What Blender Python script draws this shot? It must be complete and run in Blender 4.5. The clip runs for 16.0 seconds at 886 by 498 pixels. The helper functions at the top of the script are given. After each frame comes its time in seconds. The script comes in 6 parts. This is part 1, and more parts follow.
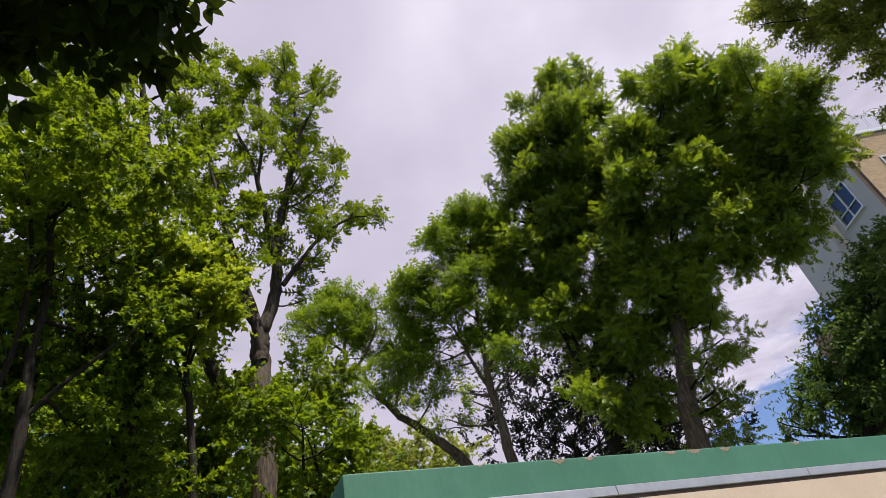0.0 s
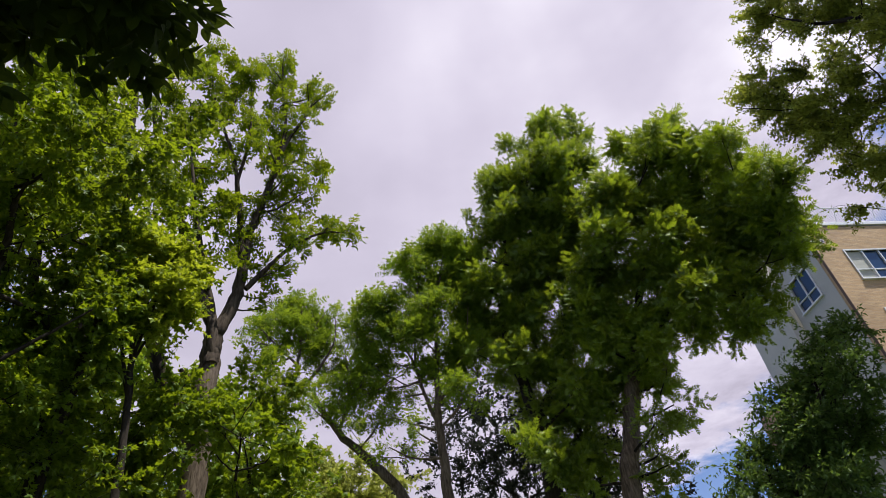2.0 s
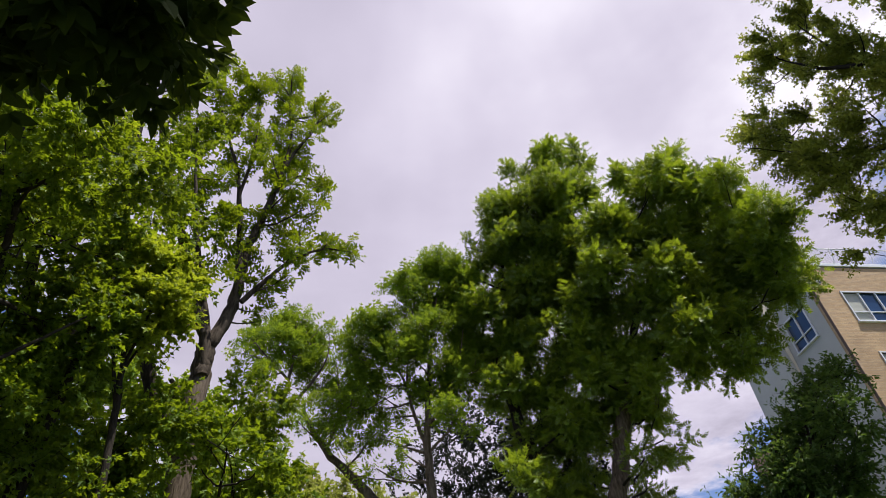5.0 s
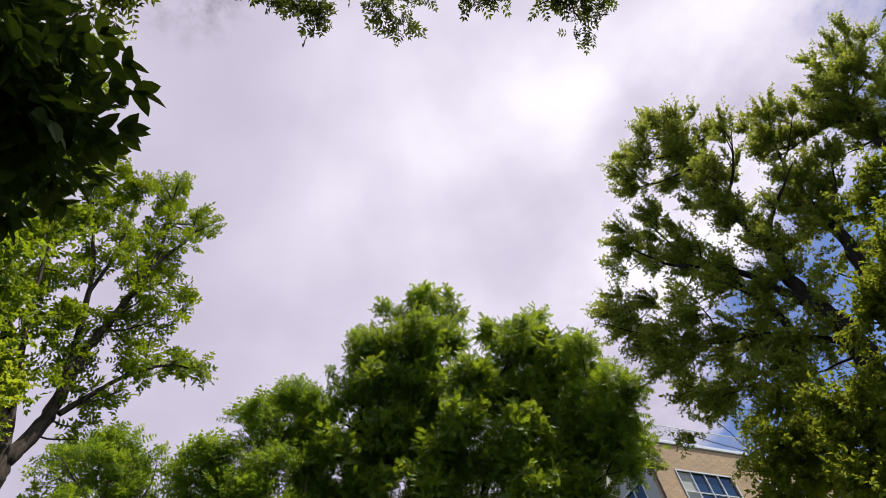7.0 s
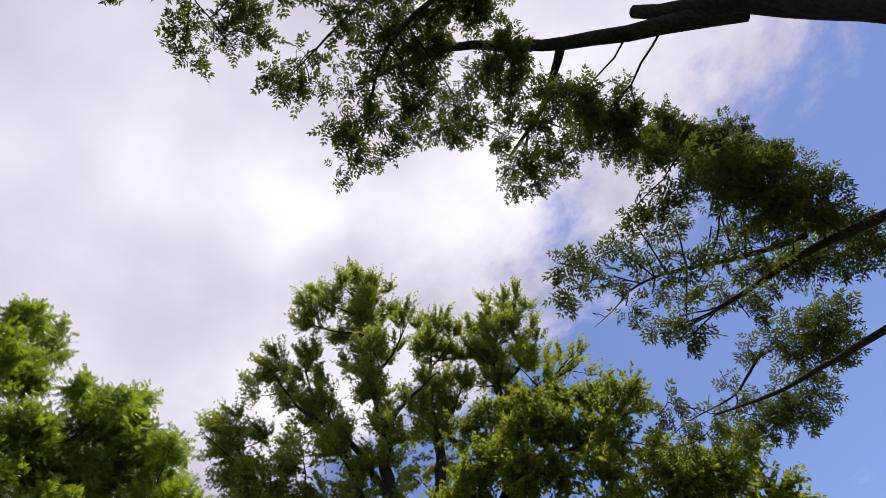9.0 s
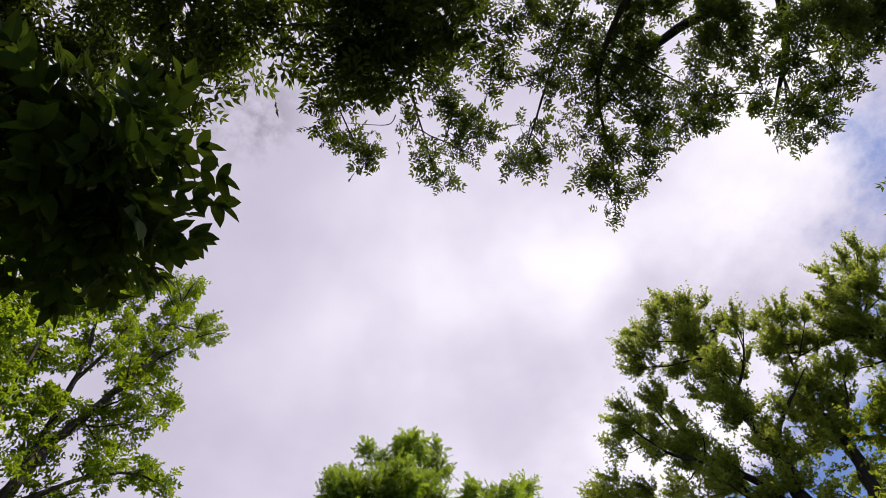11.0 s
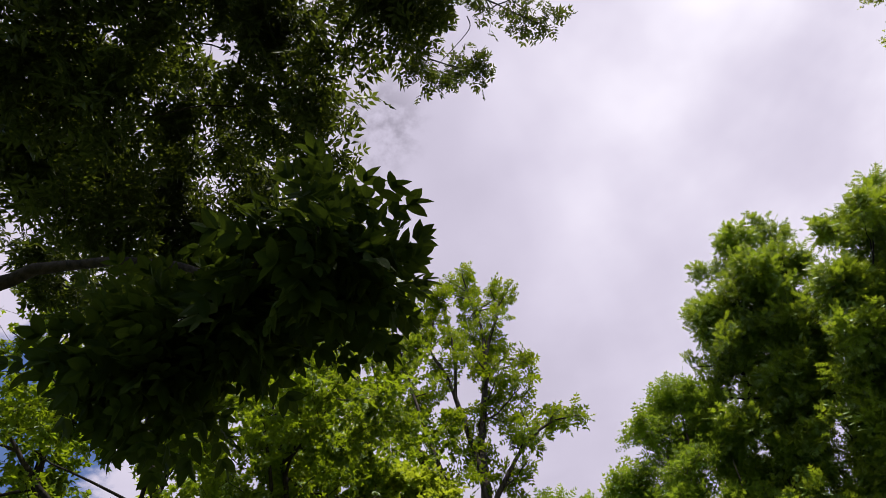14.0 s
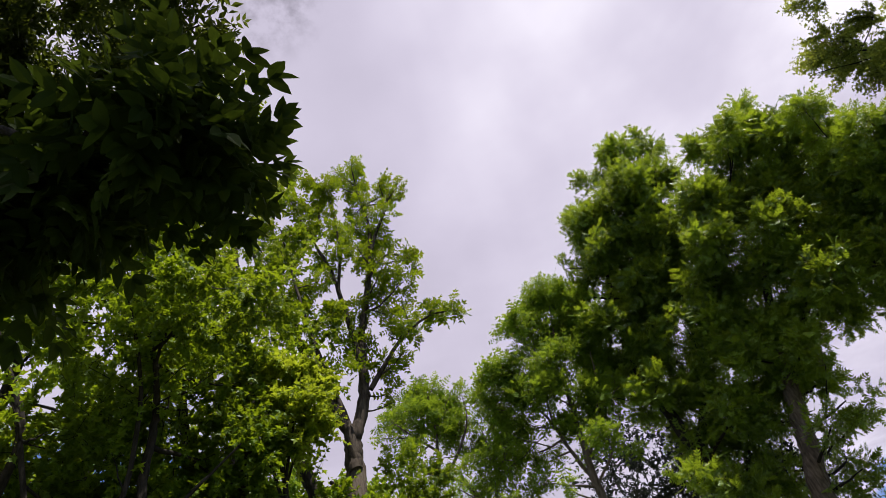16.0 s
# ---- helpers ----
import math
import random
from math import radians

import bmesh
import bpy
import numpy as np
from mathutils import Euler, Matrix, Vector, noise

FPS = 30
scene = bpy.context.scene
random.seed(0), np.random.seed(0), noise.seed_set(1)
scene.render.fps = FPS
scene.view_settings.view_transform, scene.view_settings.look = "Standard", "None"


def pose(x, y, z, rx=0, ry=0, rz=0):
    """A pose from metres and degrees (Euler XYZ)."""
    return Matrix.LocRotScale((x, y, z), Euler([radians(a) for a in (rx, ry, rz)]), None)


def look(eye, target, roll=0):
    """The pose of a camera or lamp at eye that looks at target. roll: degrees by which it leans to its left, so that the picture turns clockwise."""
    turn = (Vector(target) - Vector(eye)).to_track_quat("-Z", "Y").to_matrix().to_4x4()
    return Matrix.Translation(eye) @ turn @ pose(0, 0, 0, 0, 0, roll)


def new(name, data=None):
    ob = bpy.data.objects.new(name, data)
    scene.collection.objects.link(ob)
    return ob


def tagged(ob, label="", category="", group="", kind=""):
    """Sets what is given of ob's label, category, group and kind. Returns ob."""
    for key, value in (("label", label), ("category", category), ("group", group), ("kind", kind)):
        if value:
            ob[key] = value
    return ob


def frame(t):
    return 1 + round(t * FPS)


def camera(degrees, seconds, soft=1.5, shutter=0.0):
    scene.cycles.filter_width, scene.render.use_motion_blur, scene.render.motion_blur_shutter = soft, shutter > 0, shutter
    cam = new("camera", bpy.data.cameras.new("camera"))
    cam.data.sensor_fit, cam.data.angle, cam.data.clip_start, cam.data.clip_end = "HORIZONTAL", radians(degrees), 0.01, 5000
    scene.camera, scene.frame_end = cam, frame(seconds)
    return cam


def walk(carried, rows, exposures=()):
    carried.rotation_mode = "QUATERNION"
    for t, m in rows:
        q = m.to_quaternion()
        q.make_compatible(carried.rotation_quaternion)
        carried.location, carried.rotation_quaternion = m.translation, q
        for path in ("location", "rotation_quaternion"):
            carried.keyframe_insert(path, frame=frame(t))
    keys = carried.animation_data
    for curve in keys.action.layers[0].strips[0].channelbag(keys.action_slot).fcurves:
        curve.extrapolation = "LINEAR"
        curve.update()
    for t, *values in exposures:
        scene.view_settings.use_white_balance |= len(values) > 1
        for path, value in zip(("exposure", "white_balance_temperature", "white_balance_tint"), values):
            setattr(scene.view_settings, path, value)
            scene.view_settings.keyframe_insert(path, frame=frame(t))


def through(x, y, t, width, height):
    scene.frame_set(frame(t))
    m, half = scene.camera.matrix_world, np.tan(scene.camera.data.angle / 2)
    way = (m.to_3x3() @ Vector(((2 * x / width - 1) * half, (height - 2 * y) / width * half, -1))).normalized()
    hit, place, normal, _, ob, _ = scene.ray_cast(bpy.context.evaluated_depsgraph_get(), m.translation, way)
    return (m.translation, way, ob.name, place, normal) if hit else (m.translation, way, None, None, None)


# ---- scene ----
cam = camera(72.07, 16.0, soft=0.6)
PATH = [  # seconds, x, y, z, tilt, lean, turn
    (0.00, -0.046, 0.046, 1.619, 129.34, 11.29, 8.27),
    (0.50, -0.037, 0.033, 1.636, 131.11, 8.54, 5.18),
    (1.00, -0.023, 0.021, 1.646, 131.11, 7.27, 1.27),
    (1.50, -0.020, 0.012, 1.657, 129.23, 6.28, 0.57),
    (2.00, -0.002, -0.015, 1.641, 130.74, 6.36, 0.67),
    (2.50, 0.014, -0.041, 1.646, 130.69, 5.40, 0.55),
    (3.00, 0.018, -0.063, 1.658, 135.16, 3.97, -1.02),
    (3.50, 0.027, -0.057, 1.670, 135.45, 3.65, -0.78),
    (4.00, 0.031, -0.055, 1.667, 133.90, 3.58, -0.65),
    (4.20, 0.028, -0.060, 1.663, 133.32, 3.53, -0.69),
    (6.30, 0.020, -0.121, 1.681, 132.06, 5.94, -2.42),
    (6.50, 0.015, -0.130, 1.685, 134.70, 5.97, -2.48),
    (7.00, 0.035, -0.172, 1.695, 143.73, 7.23, -15.62),
    (7.50, 0.041, -0.191, 1.738, 146.19, 9.39, -32.87),
    (8.00, 0.059, -0.225, 1.779, 146.13, 11.94, -44.61),
    (8.20, 0.053, -0.232, 1.783, 146.82, 12.83, -49.26),
    (8.72, 0.035, -0.210, 1.782, 147.13, 13.77, -56.47),
    (9.25, -0.001, -0.158, 1.778, 146.55, 13.14, -58.77),
    (9.78, -0.037, -0.106, 1.772, 146.89, 10.96, -54.73),
    (10.30, -0.058, -0.086, 1.767, 149.95, 7.30, -42.90),
    (10.50, -0.073, -0.101, 1.756, 152.50, 5.06, -34.67),
    (11.00, -0.087, -0.140, 1.723, 156.71, 2.10, -23.71),
    (11.50, -0.080, -0.182, 1.680, 158.74, 1.04, -16.60),
    (12.00, -0.074, -0.220, 1.639, 159.94, 0.04, -9.16),
    (12.50, -0.066, -0.257, 1.620, 160.87, 0.22, -1.61),
    (13.00, -0.047, -0.262, 1.606, 160.46, -0.64, 9.84),
    (13.50, -0.044, -0.228, 1.591, 156.08, 0.60, 21.48),
    (14.00, -0.037, -0.163, 1.605, 150.21, 4.44, 26.84),
    (14.50, -0.041, -0.128, 1.605, 145.17, 7.00, 28.30),
    (15.00, -0.058, -0.102, 1.608, 140.43, 7.91, 26.75),
    (15.50, -0.028, -0.085, 1.613, 138.85, 8.62, 25.24),
    (16.00, 0.018, -0.087, 1.625, 139.38, 10.93, 18.28),
]
walk(cam, [(row[0], pose(*row[1:])) for row in PATH])

# ---------------------------------------------------------------- light
SUN_BEARING, SUN_HEIGHT = radians(122), radians(69)
SUN_WAY = Vector((math.sin(SUN_BEARING) * math.cos(SUN_HEIGHT), math.cos(SUN_BEARING) * math.cos(SUN_HEIGHT), math.sin(SUN_HEIGHT)))
sun = new("sun", bpy.data.lights.new("sun", "SUN"))
sun.data.energy, sun.data.angle, sun.data.color = 5.0, radians(0.8), (1.0, 0.95, 0.86)
sun.matrix_world = look(SUN_WAY * 60, (0, 0, 0))
scene.view_settings.exposure = 0.5


class Nodes:
    """Short way to write a node tree."""

    def __init__(self, tree):
        self.tree = tree
        tree.nodes.clear()

    def add(self, kind, *inputs, operation="", interpolation_type="", data_type="", use_clamp=False):
        node = self.tree.nodes.new(kind)
        if operation:
            node.operation = operation
        if interpolation_type:
            node.interpolation_type = interpolation_type
        if data_type:
            node.data_type = data_type
        if use_clamp:
            node.use_clamp = True
        for n, value in enumerate(inputs):
            self.put(node.inputs[n], value)
        return node

    def put(self, socket, value):
        if value is None:
            return
        if isinstance(value, bpy.types.NodeSocket):
            self.tree.links.new(value, socket)
        else:
            socket.default_value = value

    def math(self, op, a, b=None, clamp=False):
        return self.add("ShaderNodeMath", a, b, operation=op, use_clamp=clamp).outputs[0]

    def span(self, v, a, b, c=0.0, d=1.0, smooth=True):
        return self.add("ShaderNodeMapRange", v, a, b, c, d, interpolation_type="SMOOTHSTEP" if smooth else "LINEAR").outputs[0]

    def noise(self, vector, scale, detail=4.0, rough=0.55, out=0):
        node = self.add("ShaderNodeTexNoise", vector)
        node.inputs["Scale"].default_value, node.inputs["Detail"].default_value, node.inputs["Roughness"].default_value = scale, detail, rough
        return node.outputs[out]

    def mix(self, factor, a, b):
        node = self.add("ShaderNodeMix", data_type="RGBA")
        for n, value in ((0, factor), (6, a), (7, b)):
            self.put(node.inputs[n], value)
        return node.outputs[2]


# sky: a broken deck of bright cloud under a blue sky
world = bpy.data.worlds.new("sky")
scene.world = world
world.use_nodes = True
w = Nodes(world.node_tree)
sky = w.add("ShaderNodeTexSky")
sky.sky_type, sky.sun_disc = "NISHITA", False
sky.sun_elevation, sky.sun_rotation = SUN_HEIGHT, SUN_BEARING
sky.altitude, sky.air_density, sky.dust_density, sky.ozone_density = 100.0, 1.0, 0.2, 3.0
way = w.add("ShaderNodeTexCoord").outputs["Generated"]
sep = w.add("ShaderNodeSeparateXYZ", way)
flat = w.math("MAXIMUM", sep.outputs[2], 0.06)
deck_x, deck_y = w.math("DIVIDE", sep.outputs[0], flat), w.math("DIVIDE", sep.outputs[1], flat)
deck = w.add("ShaderNodeCombineXYZ", deck_x, deck_y, 0.0).outputs[0]
puff = w.noise(deck, 2.1, 12.0, 0.62)
broad = w.noise(deck, 0.55, 3.0, 0.5)
lean_x = w.math("ADD", w.math("SUBTRACT", deck_x, w.math("MULTIPLY", deck_y, 0.25)), w.math("MULTIPLY", w.math("MAXIMUM", w.math("SUBTRACT", deck_y, 2.0), 0.0), 0.37))
edge_right = w.span(w.math("ADD", lean_x, w.math("MULTIPLY", w.math("SUBTRACT", puff, 0.5), 1.05)), 0.84, 1.06, 1.0, 0.0)
edge_left = w.span(w.math("ADD", deck_x, w.math("MULTIPLY", w.math("SUBTRACT", puff, 0.5), 2.0)), -1.14, -0.96)
edge_far = w.span(w.math("ADD", deck_y, w.math("MULTIPLY", w.math("SUBTRACT", puff, 0.5), 1.4)), 3.5, 4.2, 1.0, 0.0)
cover = w.math("MULTIPLY", w.math("MULTIPLY", edge_right, edge_left), edge_far)
wisps = w.span(w.math("ADD", puff, w.math("MULTIPLY", broad, 0.6)), 1.04, 1.24, 0.0, 0.6)
cover = w.math("MAXIMUM", cover, wisps)
thin = w.math("POWER", w.math("MAXIMUM", w.add("ShaderNodeVectorMath", way, tuple(Vector((0.42, 0.24, 0.875)).normalized()), operation="DOT_PRODUCT").outputs["Value"], 0.0), 9.0)
glow = w.math("ADD", w.math("MULTIPLY", w.span(w.noise(deck, 1.15, 5.0, 0.5), 0.36, 0.68), 0.15), w.math("MULTIPLY", thin, w.span(w.noise(deck, 2.4, 4.0, 0.5), 0.3, 0.7, 0.12, 0.42)))
billow = w.math("MULTIPLY", w.math("SUBTRACT", w.noise(deck, 2.6, 10.0, 0.6), 0.5), w.span(lean_x, 0.25, 0.85, 0.1, 0.95))
apart = w.add("ShaderNodeVectorMath", deck, (-0.189, 0.272, 0.0), operation="DISTANCE").outputs["Value"]
wisp = w.math("MULTIPLY", w.span(apart, 0.03, 0.13, 1.0, 0.0), w.span(w.noise(deck, 14.0, 6.0, 0.6), 0.4, 0.62))
level = w.math("MULTIPLY", w.math("SUBTRACT", w.math("ADD", w.math("ADD", 0.60, glow), billow), w.math("MULTIPLY", wisp, 0.26)), 0.74)
cloud = w.mix(w.span(level, 0.46, 0.76), (0.912, 0.842, 1.048, 1), (0.980, 0.931, 1.05, 1))
cloud_light = w.add("ShaderNodeBackground", cloud, level)
blue = w.add("ShaderNodeVectorMath", sky.outputs[0], (1.05, 1.0, 1.17), operation="MULTIPLY").outputs[0]
sky_light = w.add("ShaderNodeBackground", blue, 0.085)
mixed = w.add("ShaderNodeMixShader", cover, sky_light.outputs[0], cloud_light.outputs[0])
w.add("ShaderNodeOutputWorld", mixed.outputs[0])


# ---------------------------------------------------------------- materials
def material(name):
    m = bpy.data.materials.new(name)
    m.use_nodes = True
    return m, Nodes(m.node_tree)


def finish(n, shader, bump=None, strength=0.3, distance=0.02):
    if bump is not None:
        node = n.add("ShaderNodeBump")
        node.inputs["Strength"].default_value, node.inputs["Distance"].default_value = strength, distance
        n.put(node.inputs["Height"], bump)
        n.put(shader.inputs["Normal"], node.outputs[0])
    return shader


def surface(name, dark, light, scale=3.0, fine=40.0, rough=0.75, metal=0.0, bump=0.25, stretch=(1, 1, 1)):
    """Paint, plaster, metal, soil: two scales of noise between two colours."""
    m, n = material(name)
    where = n.add("ShaderNodeVectorMath", n.add("ShaderNodeTexCoord").outputs["Object"], stretch, operation="MULTIPLY").outputs[0]
    big, small = n.noise(where, scale, 5.0, 0.6), n.noise(where, fine, 3.0, 0.6)
    both = n.math("ADD", n.math("MULTIPLY", big, 0.65), n.math("MULTIPLY", small, 0.35))
    colour = n.mix(n.span(both, 0.34, 0.66), (*dark, 1), (*light, 1))
    s = n.add("ShaderNodeBsdfPrincipled", colour, metal)
    n.put(s.inputs["Roughness"], n.span(small, 0.3, 0.7, rough - 0.08, rough + 0.08))
    finish(n, s, both, bump, 0.01)
    n.add("ShaderNodeOutputMaterial", s.outputs[0])
    return m


def bark(name, dark, light, scale=1.0):
    m, n = material(name)
    where = n.add("ShaderNodeVectorMath", n.add("ShaderNodeTexCoord").outputs["Object"], (1.0, 1.0, 0.22), operation="MULTIPLY").outputs[0]
    ridge = n.noise(where, 22.0 * scale, 6.0, 0.65)
    patch = n.noise(where, 3.0, 4.0, 0.6)
    both = n.math("ADD", n.math("MULTIPLY", ridge, 0.6), n.math("MULTIPLY", patch, 0.4))
    colour = n.mix(n.span(both, 0.36, 0.64), (*dark, 1), (*light, 1))
    s = n.add("ShaderNodeBsdfPrincipled", colour)
    s.inputs["Roughness"].default_value = 0.9
    s.inputs["Specular IOR Level"].default_value = 0.12
    finish(n, s, ridge, 0.8, 0.03)
    n.add("ShaderNodeOutputMaterial", s.outputs[0])
    return m


def leaf_material(name, dark, light, through, share=0.42, rough=0.5, gloss=0.28):
    """Leaves: each with its own shade of green, and light that shines through the blade."""
    m, n = material(name)
    own = n.add("ShaderNodeNewGeometry").outputs["Random Per Island"]
    where = n.add("ShaderNodeTexCoord").outputs["Object"]
    tone = n.math("ADD", n.math("MULTIPLY", own, 0.45), n.math("MULTIPLY", n.span(n.noise(where, 0.6, 3.0), 0.34, 0.66), 0.55))
    colour = n.mix(tone, (*dark, 1), (*light, 1))
    s = n.add("ShaderNodeBsdfPrincipled", colour)
    s.inputs["Roughness"].default_value = rough
    s.inputs["Specular IOR Level"].default_value = gloss
    t = n.add("ShaderNodeBsdfTranslucent", n.mix(tone, (*(c * 0.75 for c in through), 1), (*through, 1)))
    both = n.add("ShaderNodeMixShader", share, s.outputs[0], t.outputs[0])
    n.add("ShaderNodeOutputMaterial", both.outputs[0])
    return m


BARK_GREY = bark("bark_grey", (0.050, 0.038, 0.030), (0.165, 0.130, 0.104))
# darker copy of the grey bark, for ash stems shaded by their crown
BARK_GREY_SHADED = bark("bark_grey_shaded", (0.028, 0.021, 0.017), (0.095, 0.075, 0.06))
# near black: crown shade on maple trunks and elm limbs is in this bark
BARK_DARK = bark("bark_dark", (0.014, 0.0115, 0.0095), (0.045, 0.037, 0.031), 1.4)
BARK_TAN = bark("bark_tan", (0.06, 0.046, 0.034), (0.19, 0.15, 0.115))
LEAF_ASH = leaf_material("leaf_ash", (0.022, 0.062, 0.005), (0.150, 0.235, 0.012), (0.40, 0.50, 0.012), 0.33, 0.6, 0.1)
LEAF_MAPLE = leaf_material("leaf_maple", (0.012, 0.040, 0.005), (0.145, 0.23, 0.013), (0.48, 0.62, 0.017), 0.30)
# lighter copy of the maple leaf: sunlight on the layers is in its colour
LEAF_SUNLIT = leaf_material("leaf_sunlit", (0.055, 0.11, 0.010), (0.24, 0.31, 0.022), (0.56, 0.64, 0.03), 0.40)
LEAF_BACK = leaf_material("leaf_back", (0.026, 0.072, 0.009), (0.16, 0.255, 0.022), (0.42, 0.56, 0.03), 0.36, 0.6, 0.12)
LEAF_PLUM = leaf_material("leaf_plum", (0.012, 0.013, 0.013), (0.034, 0.038, 0.030), (0.08, 0.10, 0.06), 0.3, 0.6, 0.12)
LEAF_FAR = leaf_material("leaf_far", (0.17, 0.20, 0.04), (0.32, 0.35, 0.08), (0.52, 0.56, 0.10))
LEAF_ELM = leaf_material("leaf_elm", (0.017, 0.050, 0.008), (0.165, 0.255, 0.020), (0.45, 0.58, 0.026), 0.32, 0.45, 0.35)
LEAF_GINKGO = leaf_material("leaf_ginkgo", (0.062, 0.095, 0.018), (0.215, 0.262, 0.045), (0.48, 0.53, 0.06), 0.45, 0.6, 0.15)
LEAF_YELLOW = leaf_material("leaf_yellow", (0.045, 0.080, 0.012), (0.17, 0.21, 0.026), (0.36, 0.41, 0.028), 0.40, 0.6, 0.1)
LEAF_LOW = leaf_material("leaf_low", (0.018, 0.050, 0.015), (0.078, 0.145, 0.034), (0.22, 0.34, 0.04), 0.36, 0.5, 0.25)
# canopy leaves against the sky: their backlit shade is put into the colour
LEAF_OVER_SHADED = leaf_material("leaf_over_shaded", (0.016, 0.027, 0.008), (0.046, 0.066, 0.014), (0.14, 0.18, 0.014), 0.34, 0.5, 0.2)
# close leaflets: shade from the canopy above is part of this dark green
LEAF_NEAR_SHADED = leaf_material("leaf_near_shaded", (0.014, 0.028, 0.006), (0.030, 0.050, 0.009), (0.066, 0.096, 0.008), 0.42, 0.7, 0.08)
GRASS = surface("grass", (0.035, 0.045, 0.016), (0.085, 0.105, 0.035), 0.7, 14.0, 0.95, bump=0.9)
GREEN_PAINT = surface("green_paint", (0.055, 0.18, 0.115), (0.085, 0.235, 0.16), 1.6, 34.0, 0.6, bump=0.12, stretch=(1, 1, 0.35))
BARE_CONCRETE = surface("bare_concrete", (0.22, 0.16, 0.11), (0.40, 0.31, 0.23), 30.0, 90.0, 0.9)
FLASHING = surface("flashing", (0.42, 0.42, 0.47), (0.52, 0.52, 0.57), 2.0, 25.0, 0.45, 0.3, 0.08)
BROWN_TRIM_AND_SHADOW = surface("brown_trim_and_shadow", (0.10, 0.06, 0.05), (0.15, 0.10, 0.08), 4.0, 30.0, 0.7)
BEIGE_WALL = surface("beige_wall", (0.62, 0.47, 0.36), (0.70, 0.55, 0.43), 1.2, 60.0, 0.85, bump=0.2)
GREY_PLASTER = surface("grey_plaster", (0.44, 0.44, 0.435), (0.52, 0.52, 0.51), 0.5, 30.0, 0.9, bump=0.15)
# bright cream for the sunlit wedge on the stair block
SUNLIT_CREAM = surface("sunlit_cream", (0.74, 0.68, 0.57), (0.82, 0.76, 0.65), 0.6, 30.0, 0.9, bump=0.15)
ROOF_FELT = surface("roof_felt", (0.10, 0.10, 0.10), (0.16, 0.16, 0.16), 1.0, 20.0, 0.9)
WHITE_METAL = surface("white_metal", (0.68, 0.69, 0.72), (0.76, 0.77, 0.80), 2.0, 30.0, 0.4, 0.1, 0.05)
# plain dark for hollows that get no light
DARK_HOLLOW = surface("dark_hollow", (0.03, 0.03, 0.032), (0.05, 0.05, 0.052), 5.0, 40.0, 0.6)
BLIND = surface("blind", (0.36, 0.37, 0.35), (0.44, 0.45, 0.42), 1.0, 25.0, 0.9, bump=0.1, stretch=(1, 1, 6))


def tile_material(name, a, b, mortar):
    m, n = material(name)
    where = n.add("ShaderNodeTexCoord").outputs["Object"]
    sep = n.add("ShaderNodeSeparateXYZ", where)
    wall = n.add("ShaderNodeCombineXYZ", n.math("ADD", sep.outputs[0], sep.outputs[1]), sep.outputs[2], 0.0).outputs[0]
    brick = n.add("ShaderNodeTexBrick", wall)
    for key, value in (("Scale", 1.0), ("Mortar Size", 0.006), ("Brick Width", 0.235), ("Row Height", 0.068), ("Color1", (*a, 1)), ("Color2", (*b, 1)), ("Mortar", (*mortar, 1))):
        brick.inputs[key].default_value = value
    stain = n.span(n.noise(where, 0.6, 5.0), 0.3, 0.7, 0.82, 1.05)
    colour = n.add("ShaderNodeVectorMath", brick.outputs["Color"], n.add("ShaderNodeCombineXYZ", stain, stain, stain).outputs[0], operation="MULTIPLY").outputs[0]
    s = n.add("ShaderNodeBsdfPrincipled", colour)
    s.inputs["Roughness"].default_value = 0.7
    finish(n, s, n.math("SUBTRACT", 1.0, brick.outputs["Fac"]), 0.5, 0.01)
    n.add("ShaderNodeOutputMaterial", s.outputs[0])
    return m


TILE = tile_material("buff_tile", (0.42, 0.27, 0.14), (0.52, 0.36, 0.20), (0.36, 0.27, 0.19))
TILE_BROWN = tile_material("brown_tile", (0.36, 0.20, 0.15), (0.42, 0.25, 0.19), (0.30, 0.21, 0.17))


def glass_material():
    m, n = material("window_glass")
    s = n.add("ShaderNodeBsdfPrincipled", (0.02, 0.045, 0.10, 1))
    s.inputs["Roughness"].default_value = 0.04
    s.inputs["Specular IOR Level"].default_value = 0.8
    n.add("ShaderNodeOutputMaterial", s.outputs[0])
    return m


GLASS = glass_material()


# ---------------------------------------------------------------- building blocks
def link_mesh(name, bm_or_data, mat, parent=None, label=""):
    if isinstance(bm_or_data, bmesh.types.BMesh):
        data = bpy.data.meshes.new(name)
        bm_or_data.to_mesh(data)
        bm_or_data.free()
    else:
        data = bm_or_data
    if mat:
        data.materials.append(mat)
    ob = new(name, data)
    if parent:
        ob.parent = parent
    return tagged(ob, label)


def part(name, bm, mat, parent, label=""):
    return link_mesh(name, bm, mat, parent, label)


def thing(name, place, label, category, group="", kind="", turn=0.0):
    ob = new(name)
    ob.matrix_world = pose(*place, 0, 0, turn)
    return tagged(ob, label, category, group, kind)


def box(x0, x1, y0, y1, z0, z1, bevel=0.0, bm=None):
    bm = bm or bmesh.new()
    made = bmesh.ops.create_cube(bm, size=1.0, matrix=Matrix.Translation(((x0 + x1) / 2, (y0 + y1) / 2, (z0 + z1) / 2)) @ Matrix.Diagonal((x1 - x0, y1 - y0, z1 - z0, 1)))
    if bevel:
        edges = {e for v in made["verts"] for e in v.link_edges}
        bmesh.ops.bevel(bm, geom=list(edges), offset=bevel, segments=2, affect="EDGES", profile=0.6)
    return bm


